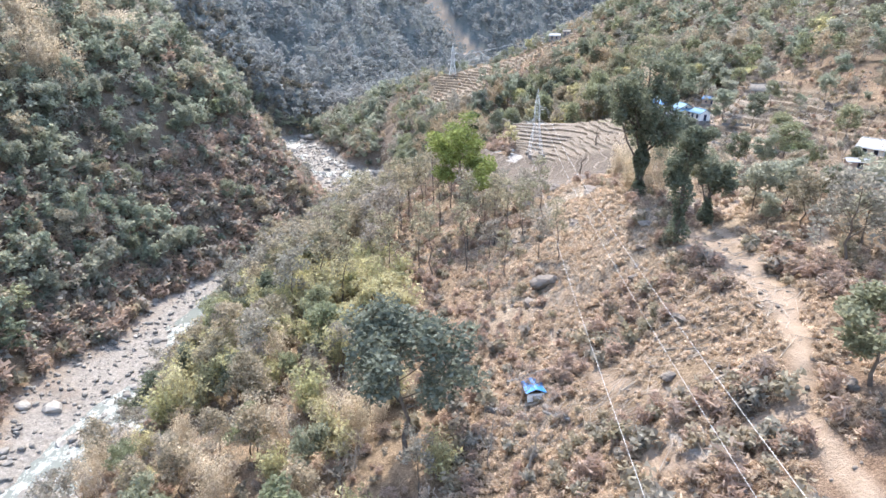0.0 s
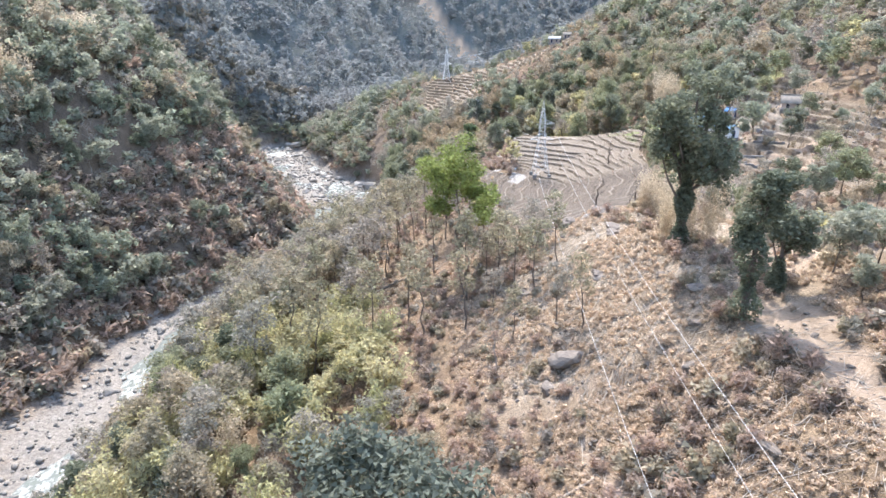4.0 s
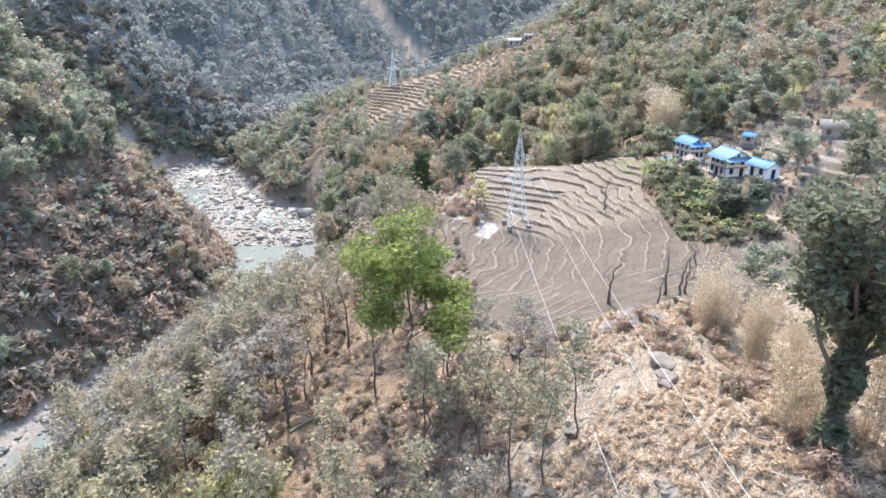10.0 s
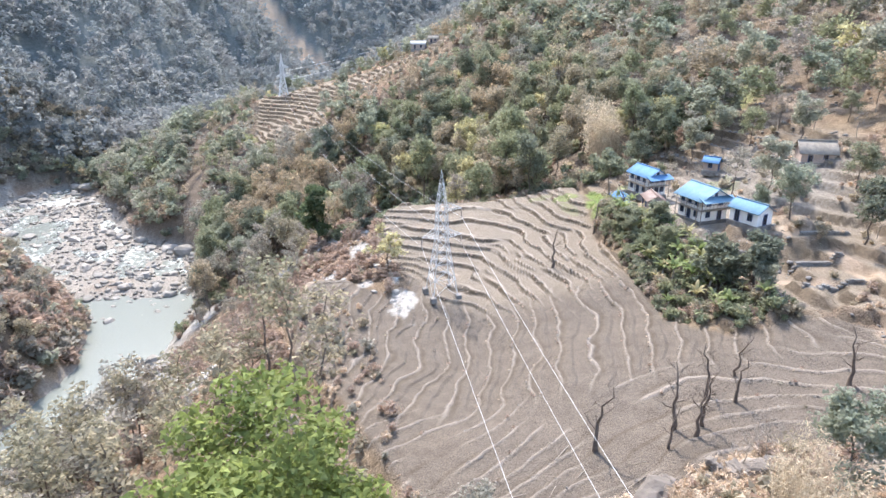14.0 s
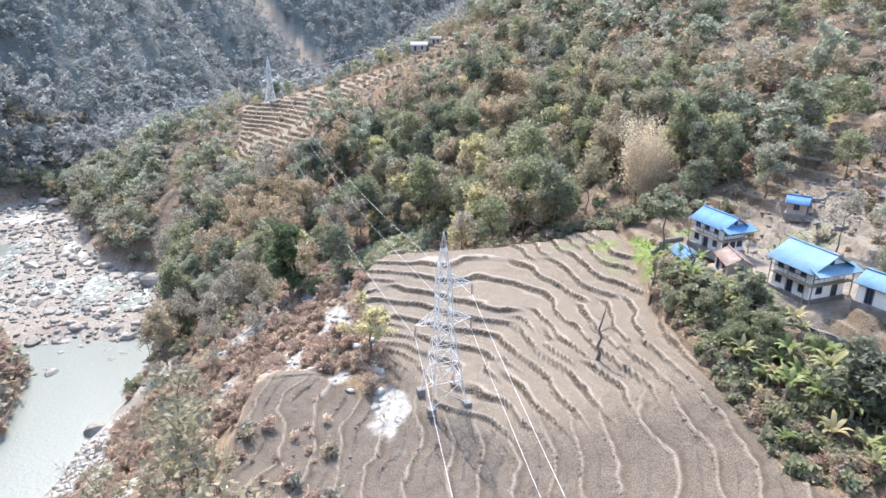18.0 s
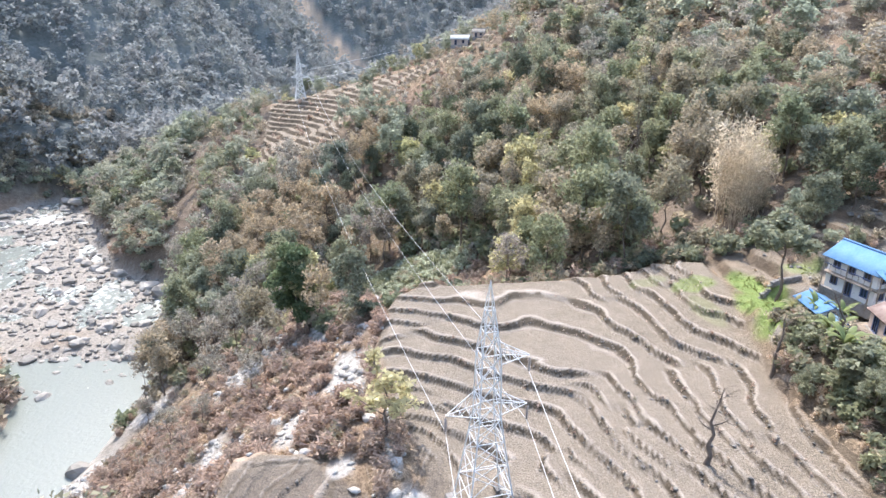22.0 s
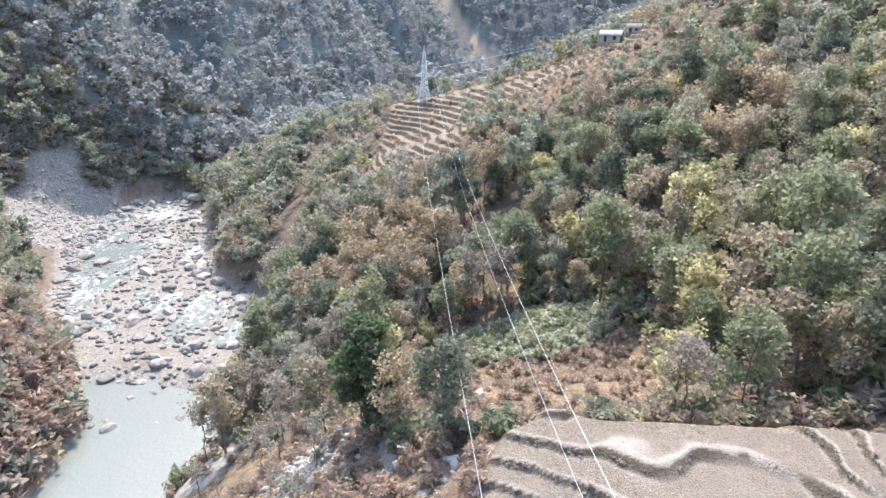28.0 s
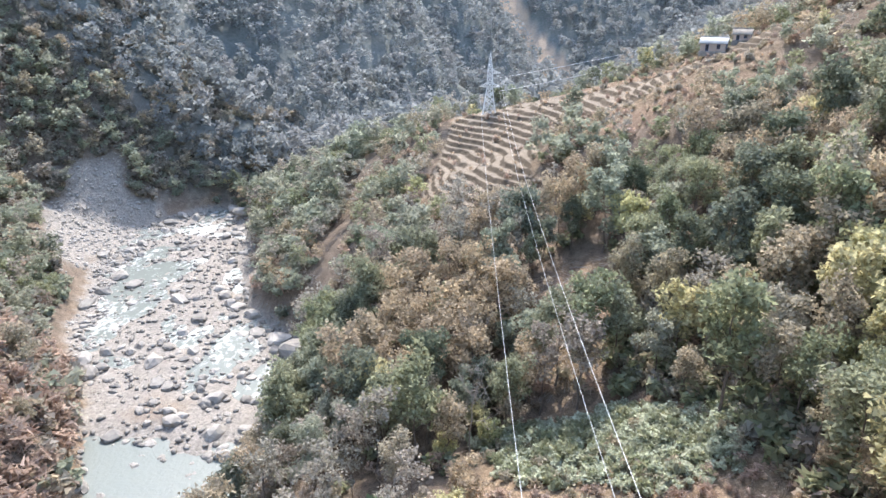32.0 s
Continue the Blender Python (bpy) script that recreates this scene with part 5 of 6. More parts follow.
def stone_wall(ax, ay, bx, by, courses=3):
    root = tagged(new("stone_wall"), "low dry stone retaining wall below the houses", "wall", "village walls")
    n = int(math.hypot(bx - ax, by - ay) / 0.5)
    turn = math.atan2(by - ay, bx - ax)
    t = (np.repeat(np.arange(n), courses) + 0.5 * (np.tile(np.arange(courses), n) % 2) + 0.2 * rng.rand(n * courses)) / n
    xs, ys = ax + (bx - ax) * t, ay + (by - ay) * t
    for i, (x, y, z) in enumerate(zip(xs, ys, height(xs, ys))):
        ob = new("stone", STONES[rng.randint(6)])
        ob.matrix_world = Matrix.Translation((x, y, z + 0.02 + 0.24 * (i % courses))) @ Matrix.Rotation(turn + 0.15 * rng.normal(), 4, "Z") @ Matrix.Diagonal((0.85 + 0.35 * rng.rand(), 0.9, 0.9 + 0.2 * rng.rand(), 1))
        ob.parent = root


for w in ((66.2, 188.5, 66.0, 199.5), (69.5, 181, 66.2, 188.5), (75.8, 203, 82.5, 206.5), (82.5, 206.5, 88, 206.5), (66.5, 219.5, 72.5, 221), (78, 190.5, 84, 193), (89, 216.5, 95, 213), (121, 280, 122.5, 268), (101, 238, 108, 235.5), (73, 176, 80, 174.5), (70, 170, 78, 168.5), (78, 180.5, 85, 179), (8.4, 71.8, 13.8, 70.4), (5.4, 68.2, 7.2, 66.2), (11.6, 62.6, 13.6, 59.0)):
    stone_wall(*w)


# ---- single trees that stand out ----
def clothed_tree(h, seed, n, leafmat, label, name, trunk_r=0.5, ivy=1.2, ivy_to=0.55, stems=6, spread=0.26, clump=0.075, size=0.7, low=0.62):
    """A tall tree whose trunk is wrapped in ivy, with steep stems that end in separate clumps."""
    r = np.random.RandomState(seed)
    wood = [tube([(0, 0, -0.3), (0.1, 0, h * 0.3), (0.2, 0.1, h * 0.6), (0, 0.2, h * 0.9)], [trunk_r * 1.3, trunk_r, trunk_r * 0.6, 0.08], 8)]
    ends, wrap = [(0, 0.2, h * 0.93)], []
    for j in range(stems):
        a = j * 2.4 + r.rand()
        z0 = h * (0.22 + 0.35 * r.rand())
        reach = spread * h * (0.5 + 0.6 * r.rand())
        tip = Vector((math.cos(a) * reach, math.sin(a) * reach, h * (low + (0.98 - low) * r.rand())))
        mid = Vector((0, 0, z0)).lerp(tip, 0.5) + Vector((math.cos(a), math.sin(a), 0)) * 0.12 * reach
        wood.append(tube([(0, 0, z0), mid, tip], [trunk_r * 0.4, trunk_r * 0.28, 0.05], 5))
        for k in range(5):
            q = mid.lerp(tip, 0.25 + 0.75 * r.rand()) + Vector(r.normal(size=3)) * 0.055 * h
            wood.append(tube([mid.lerp(tip, 0.4), q], [0.07, 0.02], 3))
            ends.append(tuple(q))
        ends.append(tuple(tip))
    m = int(n * 0.35) if ivy else 0
    zz = h * (0.04 + (ivy_to - 0.04) * r.rand(m))
    aa, rr = r.rand(m) * 6.283, (ivy * (0.5 + 0.5 * r.rand(m)) * (0.85 + 0.4 * np.sin(zz * 1.1)))
    wrap = np.stack([np.cos(aa) * rr, np.sin(aa) * rr, zz], 1)
    pts = np.concatenate([wrap, crown_points(ends, n - m, clump * h, r, 0.75)])
    return Kind(name, label, BARK, joined(wood), leaves(pts, size, r), leafmat)


plant(clothed_tree(25, 401, 15000, "dark", "tall dark ivy-clad tree rising beside dry bamboo", "ivy_clad_tree", 0.5, 1.1, 0.55, 14, 0.23, 0.062, 0.33, 0.45), 33.8, 108.2)
plant(clothed_tree(16.5, 402, 8500, "dark", "narrow tree trunk smothered in dark ivy", "ivy_clad_tree", 0.35, 1.5, 0.95, 3, 0.08, 0.075, 0.25), 33.2, 86.6)
plant(clothed_tree(11, 403, 5000, "dark", "dark leafy tree beside an ivy-clad trunk", "evergreen_tree", 0.3, 0.9, 0.4, 6, 0.3, 0.1, 0.29), 39.5, 92.5)
plant(broadleaf(24, 9500, "fresh", 404, "tall tree with bright fresh green crown", spread=0.34, clump=0.095, first=0.5, size=0.34, radius=0.32, count=12, name="fresh_green_tree"), 4.3, 144.0)
plant(broadleaf(18, 7000, "dark", 405, "broad dark green tree above the river", spread=0.42, clump=0.12, first=0.35, size=0.36, radius=0.35, count=12, name="evergreen_tree"), -4.5, 65.5)
plant(broadleaf(15, 7500, "conifer", 406, "narrow dark evergreen tree on the slope edge", spread=0.17, clump=0.085, first=0.12, size=0.32, radius=0.22, count=16, name="evergreen_tree"), 11.6, 248.6)
plant(broadleaf(10, 3000, "green", 407, "flat-topped green tree beside the white house", spread=0.36, clump=0.10, first=0.6, size=0.33, radius=0.24, count=9, name="broadleaf_tree"), 66.3, 216.6)
plant(broadleaf(10, 4500, "green", 408, "leafy green tree beside the footpath", spread=0.34, clump=0.13, first=0.2, size=0.28, radius=0.2, count=10, name="broadleaf_tree"), 37.2, 48.5)
plant(broadleaf(11, 1800, "grey", 409, "sparse grey-green tree on a dry plot", spread=0.4, clump=0.12, first=0.3, size=0.28, radius=0.2, count=10, name="alder_tree"), 47.5, 71.0)
plant(broadleaf(6.5, 700, "yellow", 410, "leaning small tree on the terrace edge", spread=0.5, clump=0.12, first=0.3, size=0.35, radius=0.2, name="small_tree"), 22.0, 211.0)
plant(broadleaf(7, 2600, "dark", 411, "dark green round tree below the village", spread=0.26, clump=0.17, first=0.08, size=0.34, radius=0.2, count=12, name="evergreen_tree"), 62.2, 176.2)
plant(broadleaf(7, 2600, "dark", 412, "dark green round tree below the village", spread=0.26, clump=0.17, first=0.08, size=0.34, radius=0.2, count=12, name="evergreen_tree"), 65.4, 173.4)
plant(broadleaf(4.5, 2000, "green", 413, "light green bushy tree at the field's edge", spread=0.4, clump=0.16, first=0.1, size=0.27, radius=0.18, name="broadleaf_tree"), 63.2, 193.5)
plant(broadleaf(4, 2000, "green", 414, "light green bushy tree at the field's edge", spread=0.4, clump=0.16, first=0.1, size=0.27, radius=0.18, name="broadleaf_tree"), 60.2, 198.5)

POLLARD = [bare(8, 421 + i, "lopped bare tree with knobbly stub branches", BARK, "pollard_tree", 0.2, 6, 2, 0.26) for i in range(3)]
for i, (x, y, s) in enumerate(((47.2, 197.8, 0.95), (33.6, 154.2, 1.05), (41.8, 154.0, 0.95), (44.5, 153.2, 0.8), (47.6, 157.2, 0.85), (52.4, 159.0, 0.7), (60.8, 152.6, 0.9), (58.2, 205.5, 0.85), (61.8, 202.5, 0.8), (43.0, 152.0, 0.9), (49.5, 155.0, 0.75), (39.8, 151.5, 0.6))):
    plant(POLLARD[i % 3], x, y, s, i * 1.3)


# ---- near woods on the river side ----
def sow(count, x0, x1, y0, y1, seed, gap, weights, lo, hi, keep=None):
    k = lambda x, y: (keep(x, y) if keep else 1.0) * (height(x, y) > 9.0) * (inside(x, y, FIELD) < -2.0)
    xs, ys = scatter(count, x0, x1, y0, y1, seed, k, gap)
    for x, y, z, kind in zip(xs, ys, height(xs, ys), pick(weights, len(xs), seed + 1)):
        plant(kind, x, y, lo + (hi - lo) * rng.rand(), rng.rand() * 6.28, z=z)


sow(300, -50, -6, 92, 140, 501, 4.4, {"bamboo": 6, "yellow": 1.5, "straw": 1.5, "green": 1, "shrubgreen": 1}, 0.75, 1.15, lambda x, y: 1.0 * (x < -8 - 0.25 * (y - 92) + 6))
sow(900, -72, 6, 46, 96, 503, 3.0, {"straw": 2.5, "bare": 3, "olive": 2, "grey": 2, "green": 1, "shrub": 3, "shrubgreen": 1, "bamboo": 2, "scrub": 2, "drybush": 2}, 0.5, 0.95, lambda x, y: 1.0 * (np.hypot(x + 4.5, y - 65.5) > 6) * (x < 2 - 0.1 * (y - 46)))
sow(300, -34, 16, 116, 192, 505, 5.6, {"slim": 7, "grey": 2.0, "bare": 1.4, "shrub": 0.6}, 0.95, 1.45, lambda x, y: 1.0 * (np.hypot(x - 4.3, y - 144) > 5) * (x < 15 - 0.12 * (y - 116)))
sow(300, -50, -16, 138, 200, 521, 4.0, {"grey": 5, "olive": 1.5, "slim": 3, "bare": 1}, 0.95, 1.35)
sow(320, -64, -30, 96, 200, 507, 3.9, {"green": 2, "olive": 3, "grey": 3, "dark": 1.5, "shrubdark": 1, "bamboo": 1.6}, 0.7, 1.15)
sow(150, -46, 4, 186, 240, 509, 5.0, {"grey": 1.5, "bare": 5, "scrub": 5, "shrub": 1}, 0.45, 0.8)
sow(60, 30, 50, 126, 150, 523, 3.0, {"bare": 3, "drybush": 4, "scrub": 2}, 0.4, 0.8)
sow(120, 8, 20, 100, 150, 511, 4.5, {"grey": 2, "slim": 1, "bare": 1, "shrub": 2}, 0.6, 1.0)
sow(560, 46, 118, 60, 172, 513, 4.2, {"bare": 3, "olive": 1.5, "gorge": 3, "green": 2, "shrub": 3, "shrubgorge": 3, "dark": 1.5, "grey": 2}, 0.4, 0.85, lambda x, y: 1.0 * (inside(x, y, FIELD) < -4) * (np.hypot(x - 88.5, y - 130.5) > 6) * (1 - 0.85 * (x < 84) * (y > 140)))
sow(230, 78, 125, 170, 240, 515, 4.4, {"bare": 4, "green": 1.5, "gorge": 3, "grey": 2, "shrub": 4, "dark": 1, "rust": 1}, 0.4, 0.85, lambda x, y: 1.0 * (np.hypot(x - 97, y - 201) > 7) * (np.hypot(x - 87, y - 215) > 4))
sow(90, -30, 14, 238, 275, 519, 5.0, {"bare": 4, "grey": 2, "scrub": 4, "shrub": 1}, 0.4, 0.7)
for i in range(15):
    x, y = 34.6 + 2.3 * rng.normal(), 107 + 30 * i / 14 + 1.0 * rng.normal()
    plant("straw", x + 0.22 * (y - 110), y, 0.42 + 0.45 * rng.rand(), rng.rand() * 6.28, stretch=1.1 + 0.4 * rng.rand())
sow(150, 8, 66, 262, 300, 525, 3.8, {"yellow": 3, "rust": 2, "grey": 1, "shrubgreen": 3, "olive": 1}, 0.45, 0.85, lambda x, y: 1.0 * (np.hypot((x - 32) / 19, (y - 284) / 16) > 1) * (np.hypot((x - 32) / 14, (y - 262) / 14) > 1))
for x, y, s in ((75.2, 239, 0.95), (77.2, 240, 1.2), (79.2, 240.5, 0.85), (76.4, 242.5, 1.3), (79.6, 243.5, 1.05), (77.5, 245, 1.25)):
    plant("straw", x, y, s, x, stretch=1.3)
for x, y, s in ((9.2, 66.0, 0.75), (8.9, 53.5, 1.0), (5.0, 58.0, 0.8)):
    plant("bare", x, y, s, y, label="leafless grey tree beside the blue shelter")
for x, y in ((-14, 72), (-24, 77), (-35, 73), (-29, 68)):
    plant("straw", x, y, 1.05, x)


# ---- bananas at the field's edge ----
def banana_kind(seed):
    r = np.random.RandomState(seed)
    wood = [tube([(0, 0, -0.1), (0.05, 0, 1.2), (0.1, 0.05, 2.3)], [0.16, 0.13, 0.08], 7)]
    vs, fs = [], []
    for j in range(11):
        a, up = j * 2.4 + r.rand() * 0.5, 0.5 + 0.9 * r.rand()
        d, side = Vector((math.cos(a), math.sin(a), 0)), Vector((-math.sin(a), math.cos(a), 0))
        o = len(vs)
        for i in range(6):
            t = i / 5
            p = Vector((0.1, 0.05, 1.7)) + d * 1.55 * t + Vector((0, 0, (0.7 + up) * 1.7 * t - 1.9 * t * t))
            w = 0.23 * math.sin(math.pi * min(1, 0.12 + t * 0.88)) + 0.03
            vs += [tuple(p - side * w - Vector((0, 0, 0.1 * w))), tuple(p + Vector((0, 0, 0.06))), tuple(p + side * w - Vector((0, 0, 0.1 * w)))]
        for i in range(5):
            for k in (0, 1):
                b = o + 3 * i + k
                fs.append((b, b + 1, b + 4, b + 3))
    return Kind("banana_plant", "banana plant with broad ragged yellow-green leaves", PALE_BARK, joined(wood), (np.array(vs), np.array(fs)), "banana", "plant")


KINDS["banana"] = [banana_kind(431 + i) for i in range(3)]
sow(1500, 52, 70, 165, 212, 517, 1.15, {"banana": 4, "shrubgreen": 6, "shrub": 2}, 0.5, 1.0,
    lambda x, y: 1.0 * (np.abs(x - (57.5 + 0.12 * (y - 165))) < 5.5) * (np.hypot(x - 67.8, y - 202.4) > 4) * (x < 66))
for x, y, s in ((59.0, 195, 0.36), (60.5, 191.5, 0.38), (61.5, 187.5, 0.38), (60, 186.5, 0.35), (61.0, 197, 0.33), (58.5, 189.5, 0.36), (63.0, 183.5, 0.34), (57.8, 200.5, 0.33), (61, 188.5, 0.36)):
    plant("green", x, y, s, x, label="bushy light green tree below the houses")
for x, y in ((55, 110), (57, 113), (52, 116), (60, 111), (56.5, 108), (58.5, 184), (60.2, 182), (61.8, 180.3), (59.5, 178.3), (61.2, 184.6), (62.8, 182.4), (58.2, 181), (60.4, 175.8), (63.4, 179.2), (58, 187.5), (60.6, 200.8), (61.6, 203.4)):
    plant("banana", x, y, 1.3 if y < 150 else 0.95 + 0.3 * (x % 1), x * 3)

# ---- scrub, dry grass and low cover ----
def cover(name, label, n, x0, x1, y0, y1, seed, keep, weights, lo, hi, thin):
    xs, ys = scatter(n, x0, x1, y0, y1, seed, keep, 0)
    zs = height(xs, ys) - 0.1
    r = np.random.RandomState(seed)
    wood_stuff(name, label, list(zip(xs, ys, zs, lo + (hi - lo) * r.rand(len(xs)))), pick(weights, len(xs), seed + 1), thin)


open_slope = lambda x, y: sstep(0.0, 0.3, fbm(x, y, 12, 601)) * (soils(x, y, 50 + 0 * x)[3] < 0.3) * (inside(x, y, FIELD) < -1.0) * (height(x, y) > 8)
cover("undergrowth", "olive and brown shrubs on the lower dry slope", 700, 0, 46, 34, 84, 637, lambda x, y: sstep(-0.05, 0.2, fbm(x, y, 10, 639)) * (soils(x, y, 50 + 0 * x)[3] < 0.2), {"scrub": 4, "shrub": 2, "shrubgrey": 2, "drybush": 2}, 0.5, 1.2, 0.35)
cover("dry_scrub", "dry grass tufts and low scrub over the open slope", 2300, -5, 52, 36, 150, 603, open_slope, {"drybush": 4, "scrub": 3.0, "shrub": 1.4}, 0.4, 1.05, 0.4)
cover("dry_grass", "short dry grass carpeting the open slope", 15000, 2, 52, 36, 150, 623, lambda x, y: sstep(-0.4, 0.0, fbm(x, y, 8, 625)) * (soils(x, y, 50 + 0 * x)[3] < 0.2) * (inside(x, y, FIELD) < -0.5), {"drybush": 1}, 0.28, 0.6, 0.09)
cover("dry_scrub", "red-brown scrub covering the steep bank below the terraces", 3400, -34, 24, 192, 264, 605, lambda x, y: (inside(x, y, FIELD) < -0.8) * (height(x, y) > 9) * (1 - 0.9 * soils(x, y, height(x, y))[1]) * (pale_share(x, y) < 0.3) * sstep(-0.5, 0.0, fbm(x, y, 10, 607)), {"scrub": 6, "drybush": 4, "shrub": 0.4}, 0.4, 0.95, 0.3)
cover("dry_scrub", "leaf litter and undergrowth beneath the slender trees", 3000, -62, 16, 40, 200, 609, lambda x, y: (height(x, y) > 9) * 0.8, {"drybush": 3, "scrub": 4, "shrub": 2, "shrubgrey": 1}, 0.3, 0.85, 0.28)
cover("undergrowth", "brown and olive undergrowth on the steep left bank", 4200, -190, -36, 60, 470, 611, lambda x, y: wood_share(x, y) * (height(x, y) > 8) * (x < 0) * (1 - (y > 205) * (y < 335) * (height(x, y) < 44)) * (soils(x, y, height(x, y))[1] < 0.3), {"scrub": 2, "shrub": 1.5, "shrubgrey": 3, "shrubgorge": 7, "shrubdark": 1}, 0.9, 1.8, 0.2)
cover("undergrowth", "shrubs filling the gaps of the hillside wood", 2200, -30, 130, 240, 460, 613, lambda x, y: wood_share(x, y) * (height(x, y) > 8) * (inside(x, y, SPUR) < 0), {"scrub": 2, "shrub": 4, "shrubgreen": 3, "drybush": 1}, 0.7, 1.5, 0.18)
cover("creeper_patch", "low pale green creeper covering the gully floor", 2300, 8, 56, 270, 306, 615, lambda x, y: sstep(1.0, 0.8, np.hypot((x - 31) / 18, (y - 290 + 0.28 * (x - 31)) / 10) + 0.3 * fbm(x, y, 6, 635, 2)), {"creeper": 4, "shrubgreen": 2, "shrub": 0.5}, 0.5, 0.9, 0.4)
cover("dry_scrub", "brown grass and scrub in the cleared gully", 1300, 8, 52, 238, 300, 627, lambda x, y: (inside(x, y, FIELD) < -0.8) * (wood_share(x, y) < 0.6) * 0.9 * (y < 281), {"drybush": 5, "scrub": 5, "shrub": 1}, 0.35, 0.8, 0.3)
cover("undergrowth", "brown scrub along the foot of the left bank", 6400, -125, -36, 80, 338, 629, lambda x, y: (x < np.interp(y, BANK_Y, BANK_L) - 1) * (soils(x, y, height(x, y))[1] < 0.3) * (height(x, y) > 6.5) * (height(x, y) < 46), {"scrub": 5, "drybush": 1.0, "shrub": 1, "shrubgrey": 2.5, "shrubgorge": 0.7}, 1.1, 2.2, 0.17)
cover("dry_scrub", "dry grass on the plots and banks round the village", 2600, 50, 130, 60, 240, 617, lambda x, y: (inside(x, y, FIELD) < -1.5) * sstep(-0.15, 0.25, fbm(x, y, 9, 619)) * (np.hypot((x - 71) / 8, (y - 198) / 17) > 1), {"drybush": 5, "shrub": 3, "scrub": 2}, 0.3, 0.8, 0.4)
cover("undergrowth", "low shrubs and dry grass on the spur's flanks", 1500, 18, 96, 350, 430, 641, lambda x, y: (wood_share(x, y) < 0.5) * (inside(x, y, SPUR) < 0.5), {"shrub": 4, "shrubgrey": 2, "drybush": 3, "scrub": 2, "shrubgreen": 1}, 0.3, 0.75, 0.25)
cover("undergrowth", "bright green shrubs on the gully's far side", 900, 34, 80, 258, 330, 643, lambda x, y: 1.0 * (wood_share(x, y) > 0.2), {"shrubgreen": 5, "shrub": 4, "shrubgrey": 1}, 0.8, 1.7, 0.25)
cover("green_crop", "short bright green crop on the small plots", 2600, 56, 90, 205, 232, 645, lambda x, y: 1.0 * (soils(x, y, 55 + 0 * x)[2] > 0.45), {"shrubfresh": 1}, 0.06, 0.11, 0.12)
cover("undergrowth", "green shrubs and dry grass along the field's outer bank", 900, 52, 66, 164, 209, 647, lambda x, y: (inside(x, y, FIELD) < -0.4) * (inside(x, y, FIELD) > -5.0) * 1.0, {"shrubgreen": 4, "shrub": 3, "drybush": 3, "scrub": 1}, 0.3, 0.75, 0.35)
cover("dry_scrub", "dry straw grass on the terraced spur", 500, -10, 66, 348, 450, 621, lambda x, y: 0.6 * (inside(x, y, SPUR) > -2), {"drybush": 5, "scrub": 2}, 0.4, 0.8, 0.25)


cover("undergrowth", "dense shrubs along the edge of the wood", 900, 16, 104, 232, 262, 631, lambda x, y: (wood_share(x, y) > 0.05) * (wood_share(x + 2, y - 9) < 0.8) * (inside(x, y, FIELD) < -1.5) * (np.hypot(x - 70, y - 210) > 7), {"shrubgreen": 4, "shrubdark": 3, "shrub": 4, "scrub": 2}, 0.6, 1.3, 0.5)
cover("undergrowth", "grey-green scrub on the cliffs at the head of the gorge", 1100, -200, -86, 425, 530, 633, lambda x, y: (height(x, y) > 13) * (soils(x, y, height(x, y))[1] < 0.45), {"shrubgrey": 6, "shrub": 1}, 1.0, 2.0, 0.4)
rub = lambda x, y: np.maximum(1.0 * (soils(x, y, height(x, y))[1] > 0.3), 0.8 * (pale_share(x, y) > 0.3)) * (inside(x, y, FIELD) < 0.5)


# ---- boulders, stones, logs ----
def boulder_mesh(seed, rough=0.28, fine=2):
    r = np.random.RandomState(seed)
    bm = bmesh.new()
    bmesh.ops.create_icosphere(bm, subdivisions=fine, radius=0.5)
    off = Vector(r.rand(3) * 50)
    cuts = [(Vector(r.normal(size=3)).normalized(), 0.28 + 0.14 * r.rand()) for _ in range(6)]
    for v in bm.verts:
        for nrm, dist in cuts:
            over = v.co.dot(nrm) - dist
            if over > 0:
                v.co -= nrm * over * 0.9
        v.co *= 1 + rough * noise.noise(v.co * 2.2 + off) + 0.35 * rough * noise.noise(v.co * 7.0 + off)
        v.co.z *= 0.75
    return bm


def bm_mesh(name, bm, material, smooth=False):
    me = bpy.data.meshes.new(name)
    bm.to_mesh(me)
    bm.free()
    me.materials.append(material)
    if smooth:
        me.shade_smooth()
    return me


RIVER_BOULDERS = [bm_mesh("boulder", boulder_mesh(700 + i), RIVER_ROCK) for i in range(6)]
SLOPE_BOULDERS = [bm_mesh("boulder", boulder_mesh(720 + i, 0.5, 3), SLOPE_ROCK) for i in range(5)]


def boulder(x, y, size, meshes, label, category="boulder", group="", sink=0.3):
    r = rng.rand(4)
    ob = new("boulder", meshes[int(r[0] * len(meshes))])
    ob.matrix_world = Matrix.Translation((x, y, max(ground_z(x, y), WATER - 0.6 if meshes is RIVER_BOULDERS else -99) + size * (0.375 - sink))) @ Matrix.Rotation(r[1] * 6.28, 4, "Z") @ Matrix.Diagonal((size * (1 + 0.6 * r[2]), size * (0.8 + 0.4 * r[3]), size * 0.9, 1))
    tagged(ob, label, category, group)


def in_river(x, y):
    return (x > np.interp(y, BANK_Y, BANK_L) - 5 - np.interp(y, (150, 210, 260), (14, 9, 0))) & (x < np.interp(y, BANK_Y, BANK_R) + 5)


